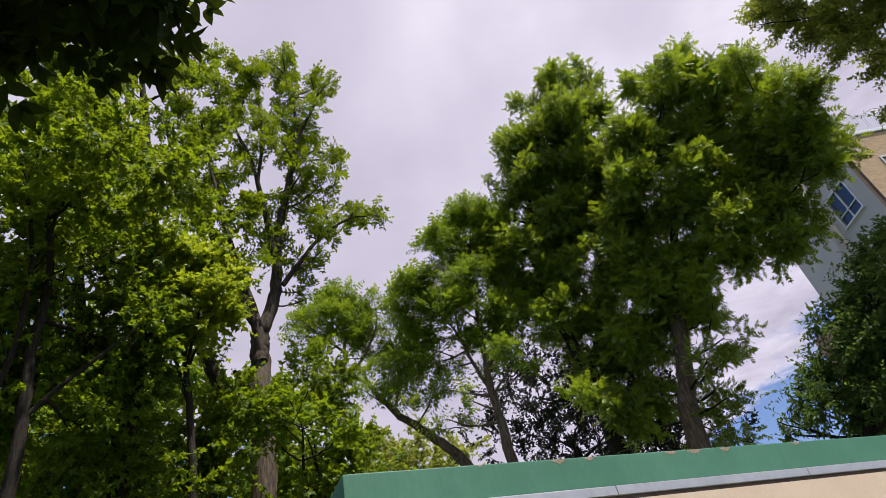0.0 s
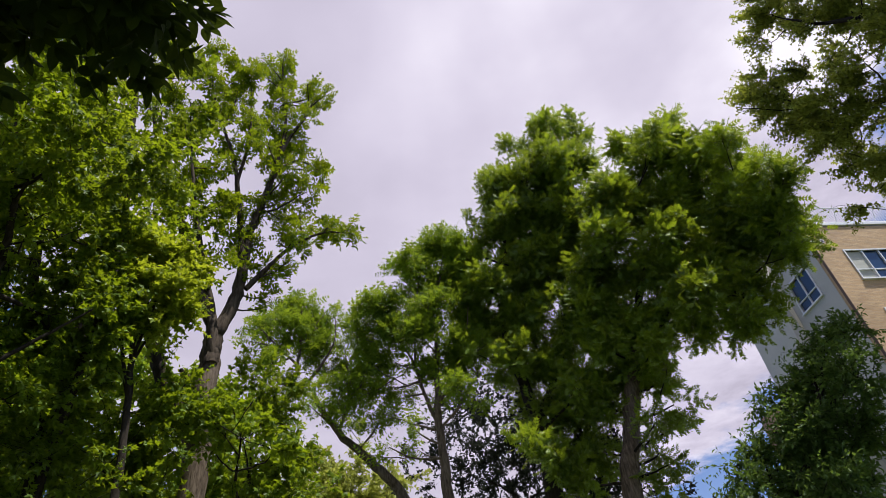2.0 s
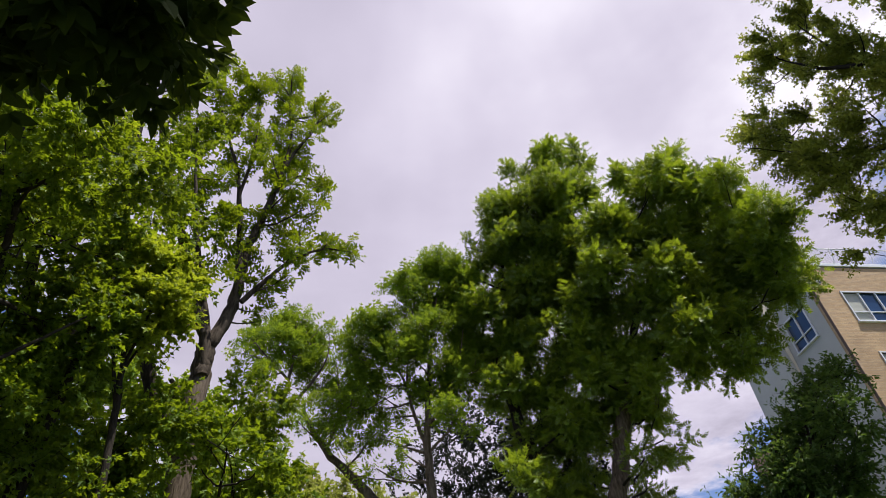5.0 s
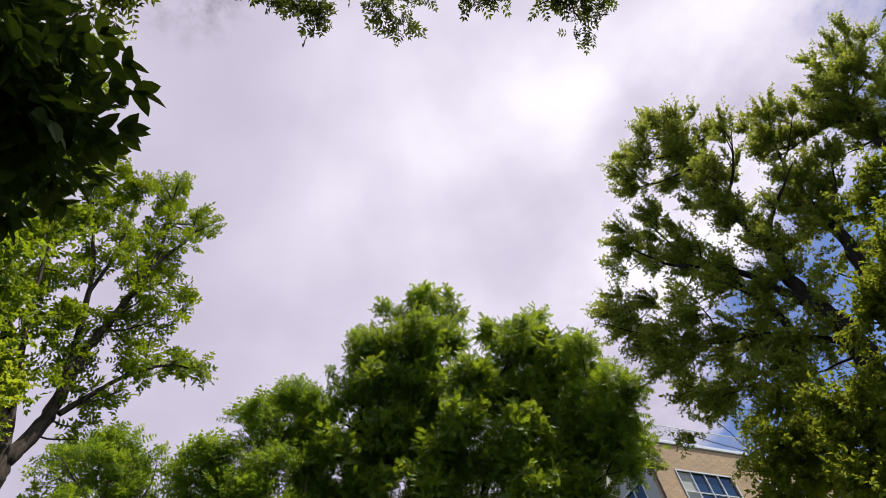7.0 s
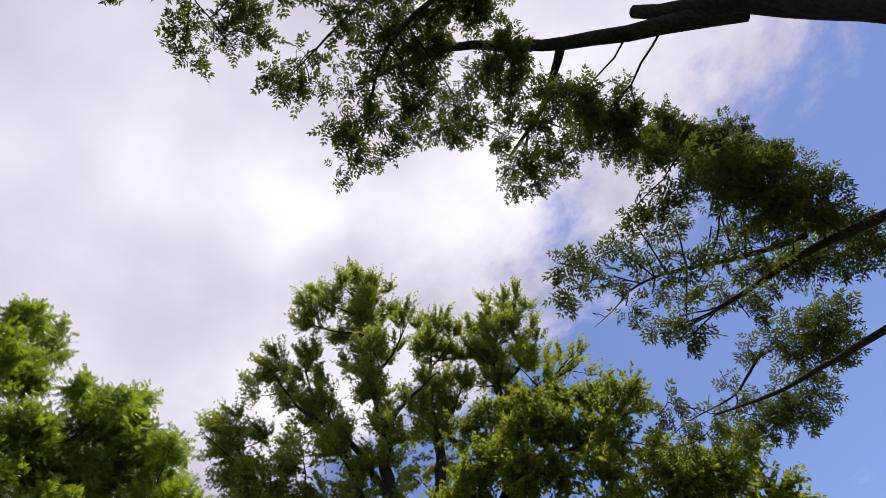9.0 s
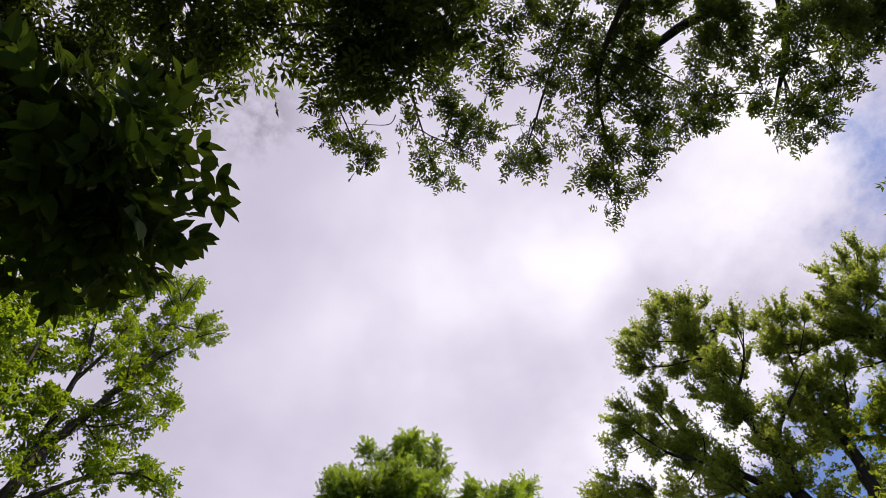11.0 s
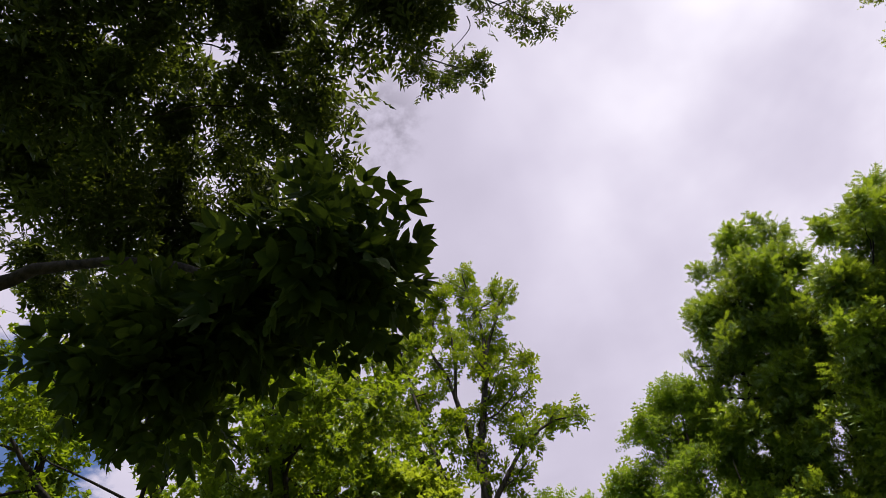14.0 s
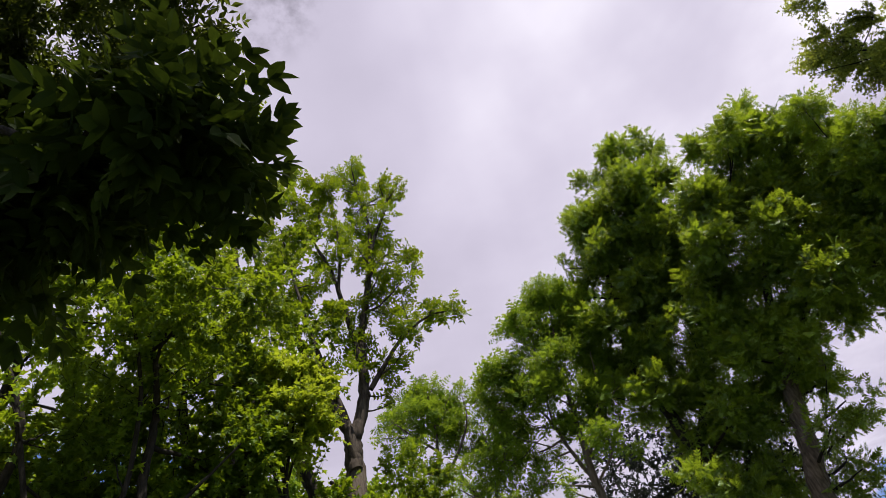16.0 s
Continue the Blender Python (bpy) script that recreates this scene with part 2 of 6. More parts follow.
def rod(a, b, radius, sides=8):
    bm = bmesh.new()
    a, b = Vector(a), Vector(b)
    turn = (b - a).to_track_quat("Z", "Y").to_matrix().to_4x4()
    bmesh.ops.create_cone(bm, cap_ends=True, segments=sides, radius1=radius, radius2=radius, depth=(b - a).length, matrix=Matrix.Translation((a + b) / 2) @ turn)
    return bm


# ---------------------------------------------------------------- ground
bm = bmesh.new()
bmesh.ops.create_grid(bm, x_segments=80, y_segments=80, size=900)
for v in bm.verts:
    far = max(0.0, v.co.xy.length - 60)
    v.co.z = noise.noise(v.co * 0.01) * min(6.0, far * 0.05)
tagged(link_mesh("ground", bm, GRASS), "grass and bare soil under the trees", "ground", kind="structure")

# ---------------------------------------------------------------- trees
def unit(v):
    return v / np.maximum(np.linalg.norm(v, axis=-1, keepdims=True), 1e-9)


def bent(a, b, rng, rise=0.25, wobble=0.06, steps=8):
    """Points of a branch from a to b that starts upward and wanders a little."""
    a, b = np.asarray(a, float), np.asarray(b, float)
    long = np.linalg.norm(b - a)
    mid = (a + b) / 2 + np.array([0, 0, -rise * long * 0.5]) * np.sign(np.linalg.norm((b - a)[:2]) - 0.2) + rng.normal(0, wobble, 3) * long
    t = np.linspace(0, 1, steps + 1)[:, None]
    line = (1 - t) ** 2 * a + 2 * t * (1 - t) * mid + t ** 2 * b
    line[1:-1] += rng.normal(0, wobble * 0.22 * long, (steps - 1, 3))
    return line


def tubes(branches, sides):
    """One mesh from many tapered branches, each of points and radii."""
    turn = np.linspace(0, 2 * math.pi, sides, endpoint=False)
    ring = np.stack([np.cos(turn), np.sin(turn)], 1)
    verts, faces, start = [], [], 0
    for line, radii in branches:
        along = unit(np.gradient(line, axis=0))
        side = unit(np.cross(along, (0.31, 0.87, 0.38)))
        other = np.cross(along, side)
        loops = line[:, None] + radii[:, None, None] * (ring[None, :, :1] * side[:, None] + ring[None, :, 1:] * other[:, None])
        verts.append(loops.reshape(-1, 3))
        k = np.arange(len(line) - 1)[:, None] * sides
        j = np.arange(sides)[None]
        quads = np.stack([k + j, k + (j + 1) % sides, k + sides + (j + 1) % sides, k + sides + j], -1).reshape(-1, 4)
        faces.append(quads + start)
        start += len(line) * sides
    return fast_mesh(np.concatenate(verts), np.concatenate(faces), True)


def fast_mesh(verts, faces, smooth):
    data = bpy.data.meshes.new("mesh")
    n, k = faces.shape
    data.vertices.add(len(verts))
    data.vertices.foreach_set("co", verts.astype(np.float32).ravel())
    data.loops.add(n * k)
    data.loops.foreach_set("vertex_index", faces.astype(np.int32).ravel())
    data.polygons.add(n)
    data.polygons.foreach_set("loop_start", np.arange(0, n * k, k, dtype=np.int32))
    data.polygons.foreach_set("use_smooth", np.full(n, smooth))
    data.update(calc_edges=True)
    return data


def blade(width=0.42, fold=0.10, droop=0.10):
    """A pointed leaf, folded at its midrib, one long: x along, z its upper side."""
    v = np.array([(0, 0, 0), (0.42, width / 2, fold), (1, 0, -droop), (0.42, -width / 2, fold)], float)
    return v, np.array([(0, 3, 2), (0, 2, 1)])


def spike(width=0.5):
    """A leaflet of a fine compound leaf."""
    return np.array([(0.08, width / 2, 0.02), (0.0, -width / 2, 0.0), (1, 0, -0.05)], float), np.array([(0, 1, 2)])


def fine_blade(width=0.44, fold=0.06, droop=0.16):
    """A pointed leaf with a drawn-out tip and curved sides, for leaves seen close by."""
    along = np.array([0.0, 0.16, 0.42, 0.72, 0.9])
    wide = np.array([0.06, 0.40, 0.48, 0.34, 0.12]) * width / 0.96
    drop = -droop * along ** 2
    n = len(along)
    v = [(a, 0, d) for a, d in zip(along, drop)] + [(1.0, 0, -droop)]
    for side in (1, -1):
        v += [(a, side * s, d + fold * s / width * 2) for a, s, d in zip(along, wide, drop)]
    f = []
    for i in range(n - 1):
        up, down = n + 1 + i, 2 * n + 1 + i
        f += [(i, i + 1, up + 1), (i, up + 1, up), (i + 1, i, down), (i + 1, down, down + 1)]
    f += [(n - 1, n, 2 * n), (n, n - 1, 3 * n)]
    return np.array(v, float), np.array(f)


def palm():
    """A lobed maple leaf."""
    v = [(0, 0, 0), (0.35, 0.55, -0.08), (0.5, 0.2, 0.03), (1.0, 0, -0.12), (0.5, -0.2, 0.03), (0.35, -0.55, -0.08)]
    return np.array(v, float), np.array([(0, 2, 1), (0, 3, 2), (0, 4, 3), (0, 5, 4)])


def fan():
    """A small ginkgo leaf, notched at its broad end."""
    v = [(0, 0, 0), (0.95, 0.48, -0.04), (0.8, 0, 0.06), (0.95, -0.48, -0.04)]
    return np.array(v, float), np.array([(0, 2, 1), (0, 3, 2)])


def pinnate(pairs, one, size=0.46, spread=0.62):
    """A compound leaf: leaflets in pairs along a stalk, and one at its tip."""
    bv, bf = one
    verts, faces = [], []
    seats = [(0.22 + 0.66 * i / max(1, pairs - 1), side) for i in range(pairs) for side in (1, -1)] + [(0.92, 0)]
    for n, (x, side) in enumerate(seats):
        angle = side * (math.pi / 2 * spread)
        c, s = math.cos(angle), math.sin(angle)
        long = size * (0.85 + 0.3 * math.sin(2.4 * x))
        roll = 0.45 * math.sin(2.3 * n + 0.7) + 0.25 * side
        lean = np.array([(1, 0, 0), (0, math.cos(roll), -math.sin(roll)), (0, math.sin(roll), math.cos(roll))])
        turn = np.array([(c, -s, 0), (s, c, 0), (0, 0, 1)]) @ lean
        verts.append((bv * long) @ turn.T + (x, 0, -0.12 * x * x - 0.02 * abs(side)))
        faces.append(bf + n * len(bv))
    return np.concatenate(verts), np.concatenate(faces)


def strew(template, at, axis, up, size):
    """One mesh of many leaves: places, the way each points, its upper side, its length."""
    tv, tf = template
    axis = unit(axis)
    side = unit(np.cross(up, axis))
    top = np.cross(axis, side)
    m = np.stack([axis, side, top], 1)
    verts = np.einsum("kc,ncd->nkd", tv, m) * size[:, None, None] + at[:, None]
    faces = tf[None] + (np.arange(len(at)) * len(tv))[:, None, None]
    return fast_mesh(verts.reshape(-1, 3), faces.reshape(-1, 3), False)


def smooth_line(points, rng):
    """A stem through the given points (x, y, z, radius), rounded and slightly uneven."""
    pts = np.array(points, float)
    t = np.linspace(0, len(pts) - 1, (len(pts) - 1) * 5 + 1)
    line = np.stack([np.interp(t, range(len(pts)), pts[:, k]) for k in range(4)], 1)
    for _ in range(4):
        line[1:-1] = (line[:-2] + 2 * line[1:-1] + line[2:]) / 4
    line[1:-1, :3] += rng.normal(0, line[:, 3].mean() * 0.14, (len(line) - 2, 3))
    line[:, 3] *= 1 + rng.normal(0, 0.03, len(line))
    return line[:, :3], line[:, 3]


class Tree:
    """A tree of a trunk and main stems through given points (x, y, z, radius), and clumps of foliage (x, y, z, radius, fullness), all seen from its foot.
    grow() leads a limb into each clump, fills it with branches, and sets shoots along the branches and leaves along the shoots.
    leaf: length of a leaf. sprig: length of a shoot. lift: upward pull on shoots. fan_out: how far shoots turn away from their branch. stray: how loosely leaves sit.
    tidy: 1 lays leaves flat, 0 turns them any way. droop: leaves hang. gaps, grain: how much of the crown stays open, and how finely. spokes: how far branches and shoots point away from the heart of the crown."""

    def __init__(self, name, label, base, bark_mat, leaf_mat, template, leaf, seed, tips=16, shoots=6, leaves=3, sprig=0.4, flat=0.85, lift=0.3, fan_out=0.6,
                 stray=0.5, tidy=0.4, droop=0.15, gaps=0.3, grain=1.2, limb_size=0.026, thick=1.0, spokes=0.0, stem_mat=None, group=""):
        self.root = thing(name, (base[0], base[1], 0), label, "tree", group)
        self.base, self.bark, self.stem_bark, self.leaf_mat, self.template = base, bark_mat, stem_mat or bark_mat, leaf_mat, template
        self.leaf, self.seed, self.tips, self.shoots, self.leaves, self.sprig, self.flat = leaf, seed, tips, shoots, leaves, sprig, flat
        self.lift, self.fan_out, self.stray, self.tidy, self.droop = lift, fan_out, stray, tidy, droop
        self.gaps, self.grain, self.limb_size, self.thick, self.spokes = gaps, grain, limb_size, thick, spokes
        self.rng = np.random.default_rng(seed)
        self.grown_at, self.grown_r, self.lobes = [], [], []

    def trunk(self, *points):
        line, radii = smooth_line(points, self.rng)
        radii[0] *= 1.5
        link_mesh("trunk", tubes([(line, radii)], 14), self.bark, self.root)
        self.heart = line[len(line) * 2 // 3]
        self.grown_at.append(line[len(line) // 3:])
        self.grown_r.append(radii[len(line) // 3:])

    def stem(self, *points):
        line, radii = smooth_line(points, self.rng)
        link_mesh("stem", tubes([(line, radii)], 10), self.stem_bark, self.root)
        self.grown_at.append(line[2:])
        self.grown_r.append(radii[2:])

    def clumps(self, *lobes):
        self.lobes += lobes

    def grow(self):
        rng, root, leaf, leaves, sprig, thick, spokes, lift, heart = self.rng, self.root, self.leaf, self.leaves, self.sprig, self.thick, self.spokes, self.lift, self.heart
        lobes = sorted(self.lobes, key=lambda q: np.linalg.norm(np.concatenate(self.grown_at) - np.array(q[:3]), axis=1).min())
        usual = np.mean([q[3] for q in lobes])
        shift = Vector((self.seed * 7.3, self.seed * 3.1, 0))
        small, at, axis, out = [], [], [], []
        for lobe in lobes:
            middle, whole = np.array(lobe[:3]), lobe[3]
            fullness = lobe[4] if len(lobe) > 4 else 1.0
            have, have_r = np.concatenate(self.grown_at), np.concatenate(self.grown_r)
            gap = middle - have
            dist = np.linalg.norm(gap, axis=1)
            cost = dist + np.maximum(0, 0.25 * dist - gap[:, 2]) * 1.2 + np.maximum(0, 0.03 - have_r) * 40
            n = int(cost.argmin())
            start, long = have[n], dist[n]
            limb = bent(start, middle + np.array([0, 0, 0.1 * whole]), rng, 0.2, 0.05, max(6, int(long * 2)))
            thickness = min(have_r[n] * 0.75, self.limb_size * thick * (long + whole) ** 0.75 + 0.006)
            limb_r = np.linspace(thickness, max(0.008, thickness * 0.3), len(limb))
            link_mesh("limb", tubes([(limb, limb_r)], 8), self.stem_bark, root)
            self.grown_at.append(limb[2:])
            self.grown_r.append(limb_r[2:])
            near = np.flatnonzero(np.linalg.norm(limb - middle, axis=1) < 1.1 * whole)
            near = near if len(near) else np.array([len(limb) - 1])
            seats, seat_r = limb[near], limb_r[near]
            count = max(3, int(self.tips * (whole / usual) ** 2 * fullness * (0.85 + 0.3 * rng.random())))
            ends = middle + unit(rng.normal(0, 1, (count, 3))) * (whole * (1.0 + 0.55 * rng.random((count, 1)) ** 3) * rng.random((count, 1)) ** 0.45) * np.array([1, 1, self.flat])
            ends = ends[[noise.noise(Vector(p + np.array([self.base[0], self.base[1], 0])) * self.grain + shift) > self.gaps - 0.55 for p in ends]]
            if not len(ends):
                continue
            for tip in ends[np.linalg.norm(ends - limb[-1], axis=1).argsort()]:
                far = tip - seats
                d = np.linalg.norm(far, axis=1)
                k = int((d + np.maximum(0, 0.2 * d - far[:, 2]) * 0.8 + spokes * (d - (far * unit(tip - heart)).sum(1)) + 0.12 * whole * rng.random(len(d))).argmin())
                tip = tip + unit(tip - heart) * spokes * 0.35 * whole
                branch = bent(seats[k], tip, rng, 0.1, 0.08 - 0.04 * min(spokes, 1.0), 4)
                stout = np.linspace(min(seat_r[k] * 0.8, 0.012 * thick * (whole + 0.4)), 0.004 * thick, len(branch))
                small.append((branch, stout))
                seats, seat_r = np.concatenate([seats, branch[2:4]]), np.concatenate([seat_r, stout[2:4]])
                m = max(2, int(self.shoots * (0.6 + 0.8 * rng.random())))
                u = np.concatenate([[1.0], 0.3 + 0.7 * rng.random(m - 1)])[:, None]
                foot = np.stack([np.interp(u[:, 0] * 4, range(5), branch[:, c]) for c in range(3)], 1)
                ways = unit(unit(branch[-1] - branch[1]) * 0.75 + unit(foot - middle) * 0.25 + unit(foot - heart) * spokes + rng.normal(0, self.fan_out, (m, 3)) + (0, 0, lift))
                ends2 = foot + ways * (sprig * (0.45 + 0.65 * rng.random(m) + 0.5 * rng.random(m) ** 5))[:, None]
                mids = (foot + ends2) / 2 + rng.normal(0, 0.07, (m, 3)) * sprig + np.array([0, 0, 0.08 * sprig * np.sign(lift)])
                for p, q, e in zip(foot[::3], mids[::3], ends2[::3]):
                    small.append((np.array([p, q, e]), np.array([0.0045, 0.003, 0.0016]) * thick))
                v = ((np.arange(leaves) + 0.3 + 0.7 * rng.random((m, leaves))) / leaves)[..., None]
                spot = ((1 - v) ** 2 * foot[:, None] + 2 * v * (1 - v) * mids[:, None] + v ** 2 * ends2[:, None]).reshape(-1, 3)
                lead = np.repeat(ways, leaves, 0)
                at.append(spot + rng.normal(0, leaf * 0.1, spot.shape))
                axis.append(unit(unit(rng.normal(0, 1, spot.shape)) * (0.4 + self.stray) + lead * 0.8 + np.array([0, 0, -self.droop])))
                out.append(unit(rng.normal(0, 1 - self.tidy, spot.shape) + np.array([0, 0, 0.25 + self.tidy]) + lead * 0.2))
        link_mesh("branchwork", tubes(small, 3), self.bark, root)["kind"] = "stuff"
        at, axis, out = np.concatenate(at), np.concatenate(axis), np.concatenate(out)
        size = leaf * (0.6 + 0.65 * rng.random(len(at)))
        link_mesh("crown", strew(self.template, at, axis, out, size), self.leaf_mat, root)["kind"] = "stuff"


tree = Tree("ash_tree", "tall sunlit ash tree with forked grey trunk and airy crown", (-3.56, 9.41), BARK_GREY, LEAF_ASH, pinnate(3, blade(0.5), 0.42), 0.21, 1, tips=4, shoots=3, leaves=4, sprig=0.17, lift=0.5, fan_out=0.6, tidy=0.25, droop=0.25, gaps=0.22, grain=2.2, limb_size=0.016, stem_mat=BARK_GREY_SHADED)
tree.trunk((-0.00, -0.00, -0.05, 0.226), (-0.00, -0.00, 5.50, 0.205), (-0.02, -0.01, 6.33, 0.200), (-0.04, -0.02, 7.23, 0.185), (-0.04, -0.02, 8.02, 0.165), (-0.05, -0.02, 8.33, 0.120))
tree.stem((0.02, -0.13, 7.43, 0.130), (0.01, -0.11, 7.74, 0.135), (0.04, -0.08, 8.14, 0.130), (0.14, -0.02, 8.49, 0.125), (0.28, 0.05, 9.05, 0.115), (0.30, 0.07, 9.85, 0.100), (0.33, 0.10, 10.74, 0.090), (0.46, 0.16, 11.51, 0.080), (0.66, 0.24, 12.53, 0.070), (0.79, 0.30, 13.59, 0.060), (0.86, 0.34, 14.56, 0.045), (0.70, 0.31, 15.74, 0.030), (0.59, 0.30, 17.75, 0.012))
tree.stem((0.32, -0.01, 9.01, 0.075), (0.30, -0.02, 9.78, 0.070), (0.18, -0.06, 10.76, 0.065), (-0.01, -0.13, 12.11, 0.055), (-0.18, -0.20, 13.00, 0.045), (-0.48, -0.32, 13.87, 0.032), (-0.85, -0.49, 15.21, 0.012))
tree.stem((0.03, -0.12, 7.49, 0.100), (0.01, -0.15, 7.81, 0.110), (-0.02, -0.17, 8.15, 0.110), (-0.19, -0.26, 8.59, 0.100), (-0.44, -0.39, 9.37, 0.090), (-0.66, -0.51, 10.07, 0.080), (-0.96, -0.68, 10.87, 0.070), (-1.22, -0.83, 11.57, 0.055), (-1.49, -1.01, 12.61, 0.040), (-1.86, -1.26, 13.77, 0.012))
tree.stem((-0.00, -0.13, 8.23, 0.080), (-0.18, -0.27, 8.97, 0.070), (-0.38, -0.42, 9.83, 0.060), (-0.63, -0.61, 10.92, 0.045), (-0.81, -0.76, 12.19, 0.030), (-1.06, -0.97, 14.04, 0.012))
tree.stem((0.42, 0.02, 9.16, 0.060), (0.72, 0.10, 9.63, 0.050), (1.02, 0.16, 10.09, 0.040), (1.40, 0.24, 10.53, 0.030), (1.97, 0.33, 10.80, 0.020), (2.52, 0.39, 10.68, 0.008))
tree.stem((0.83, 0.15, 13.36, 0.045), (1.04, 0.19, 14.07, 0.040), (1.27, 0.23, 14.63, 0.030), (1.50, 0.26, 15.48, 0.020), (1.79, 0.30, 15.95, 0.008))
tree.stem((0.70, 0.11, 12.38, 0.040), (0.95, 0.07, 12.78, 0.030), (1.31, 0.05, 12.93, 0.022), (1.78, 0.05, 12.45, 0.008))
tree.stem((-0.01, -0.14, 12.10, 0.040), (0.13, -0.20, 13.02, 0.035), (0.16, -0.30, 14.22, 0.025), (0.03, -0.46, 15.89, 0.010))
tree.stem((-0.48, -0.33, 13.86, 0.030), (-0.36, -0.09, 15.26, 0.022), (-0.51, 0.03, 17.12, 0.010))
tree.stem((0.02, -0.12, 6.81, 0.060), (-0.14, -0.15, 7.00, 0.060), (-0.33, -0.19, 7.23, 0.050), (-0.44, -0.20, 7.36, 0.035))
tree.stem((-0.15, -0.06, 6.24, 0.130), (-0.67, -0.32, 7.13, 0.130), (-0.83, -0.44, 7.58, 0.120), (-0.98, -0.55, 8.04, 0.105), (-1.14, -0.68, 8.64, 0.090), (-1.28, -0.80, 9.49, 0.060))
tree.clumps((0.69, 0.01, 17.33, 0.10), (0.57, 0.76, 17.77, 0.16), (0.53, 0.64, 16.69, 0.15), (0.49, 0.55, 15.66, 0.16), (0.21, -0.22, 16.92, 0.10), (0.17, -0.08, 16.39, 0.10), (0.56, 0.32, 14.67, 0.14))
tree.clumps((1.47, -0.32, 15.41, 0.09), (1.43, 0.38, 15.80, 0.14), (1.86, 0.06, 15.43, 0.09), (1.67, 0.89, 16.02, 0.10), (1.52, -0.31, 14.14, 0.12), (1.10, 0.48, 14.13, 0.13), (0.69, 0.64, 14.36, 0.14), (1.43, -0.09, 12.83, 0.08), (1.55, 0.89, 13.63, 0.09), (1.66, 0.88, 13.31, 0.09))
tree.clumps((1.21, -0.45, 11.92, 0.15), (0.57, 0.37, 13.36, 0.13), (0.73, -0.61, 12.79, 0.08), (0.21, -0.05, 14.20, 0.13), (0.09, -0.19, 14.85, 0.12), (0.09, -0.54, 15.56, 0.14), (-0.31, -0.53, 16.07, 0.15), (-0.63, 0.07, 15.77, 0.20), (-0.07, -0.44, 14.04, 0.12), (-0.68, -0.97, 14.87, 0.18), (-1.07, -0.30, 17.34, 0.16), (-0.81, -0.57, 14.02, 0.18))
tree.clumps((-0.44, 0.14, 13.68, 0.13), (0.17, -0.46, 13.11, 0.08), (-0.32, -0.54, 12.15, 0.16), (0.50, 0.49, 12.27, 0.11), (1.00, 0.20, 11.76, 0.16), (1.34, 0.29, 11.47, 0.10), (1.52, -0.06, 11.65, 0.08), (1.63, -0.35, 11.69, 0.08), (0.76, 0.76, 11.68, 0.14), (1.44, -0.30, 10.31, 0.07))
tree.clumps((1.60, 0.83, 11.17, 0.08), (1.95, 0.21, 10.79, 0.07), (2.08, 1.06, 11.36, 0.08), (2.40, 0.32, 10.79, 0.07), (1.45, 0.93, 10.96, 0.08), (0.92, 0.25, 10.52, 0.11), (1.25, -0.12, 9.64, 0.10), (0.86, 0.50, 9.73, 0.07), (0.76, 0.38, 9.21, 0.07), (0.30, 0.25, 10.71, 0.10), (-0.03, -0.20, 11.31, 0.12))
tree.clumps((-0.13, -0.61, 10.90, 0.15), (-0.45, -0.10, 10.75, 0.13), (0.10, -0.69, 9.58, 0.10), (-0.95, -0.26, 12.21, 0.20), (-1.26, -0.50, 13.34, 0.22), (-1.42, -1.01, 14.11, 0.22), (-1.65, -0.46, 16.52, 0.25), (-0.77, -0.94, 10.59, 0.15), (-1.48, -1.03, 12.48, 0.16), (-1.62, -0.44, 11.85, 0.16), (-0.16, -0.37, 9.29, 0.09), (-2.09, -0.88, 16.00, 0.20), (0.76, 0.29, 8.87, 0.07))
tree.clumps((0.34, 0.04, 10.43, 0.08), (0.44, 0.16, 11.46, 0.07), (0.49, 0.12, 11.74, 0.09), (0.59, 0.19, 12.09, 0.09), (0.72, 0.25, 12.99, 0.09), (0.68, 0.37, 13.34, 0.08), (0.82, 0.30, 14.00, 0.07), (0.85, 0.31, 15.13, 0.11), (0.73, 0.30, 15.61, 0.08), (0.70, 0.28, 16.12, 0.09), (0.71, 0.33, 16.28, 0.08), (0.65, 0.34, 16.80, 0.10), (0.64, 0.39, 17.46, 0.11), (0.34, -0.06, 9.60, 0.06))
tree.clumps((0.22, -0.06, 10.34, 0.08), (0.17, -0.08, 10.76, 0.05), (0.11, -0.14, 11.40, 0.08), (-0.13, -0.24, 12.66, 0.08), (-0.30, -0.20, 13.36, 0.09), (-0.63, -0.41, 14.50, 0.08), (-0.58, -0.43, 14.51, 0.07), (-0.51, -0.43, 9.69, 0.07), (-0.88, -0.66, 10.77, 0.06), (-1.06, -0.79, 11.08, 0.06), (-1.25, -0.81, 11.60, 0.06), (-1.40, -0.92, 12.64, 0.09), (-1.52, -1.03, 12.62, 0.09), (-1.66, -1.22, 13.61, 0.08))
tree.clumps((-0.50, -0.48, 10.26, 0.06), (-0.56, -0.58, 10.56, 0.05), (-0.66, -0.66, 11.24, 0.07), (-0.77, -0.65, 11.65, 0.07), (-0.92, -0.84, 12.70, 0.06), (-0.98, -0.84, 12.95, 0.08), (-0.97, -0.89, 13.51, 0.08), (0.76, 0.11, 9.74, 0.06), (1.36, 0.20, 10.38, 0.06), (1.97, 0.28, 10.86, 0.07), (2.40, 0.39, 10.70, 0.06), (1.05, 0.17, 13.92, 0.08), (1.09, 0.23, 14.34, 0.07), (1.41, 0.29, 15.27, 0.07))
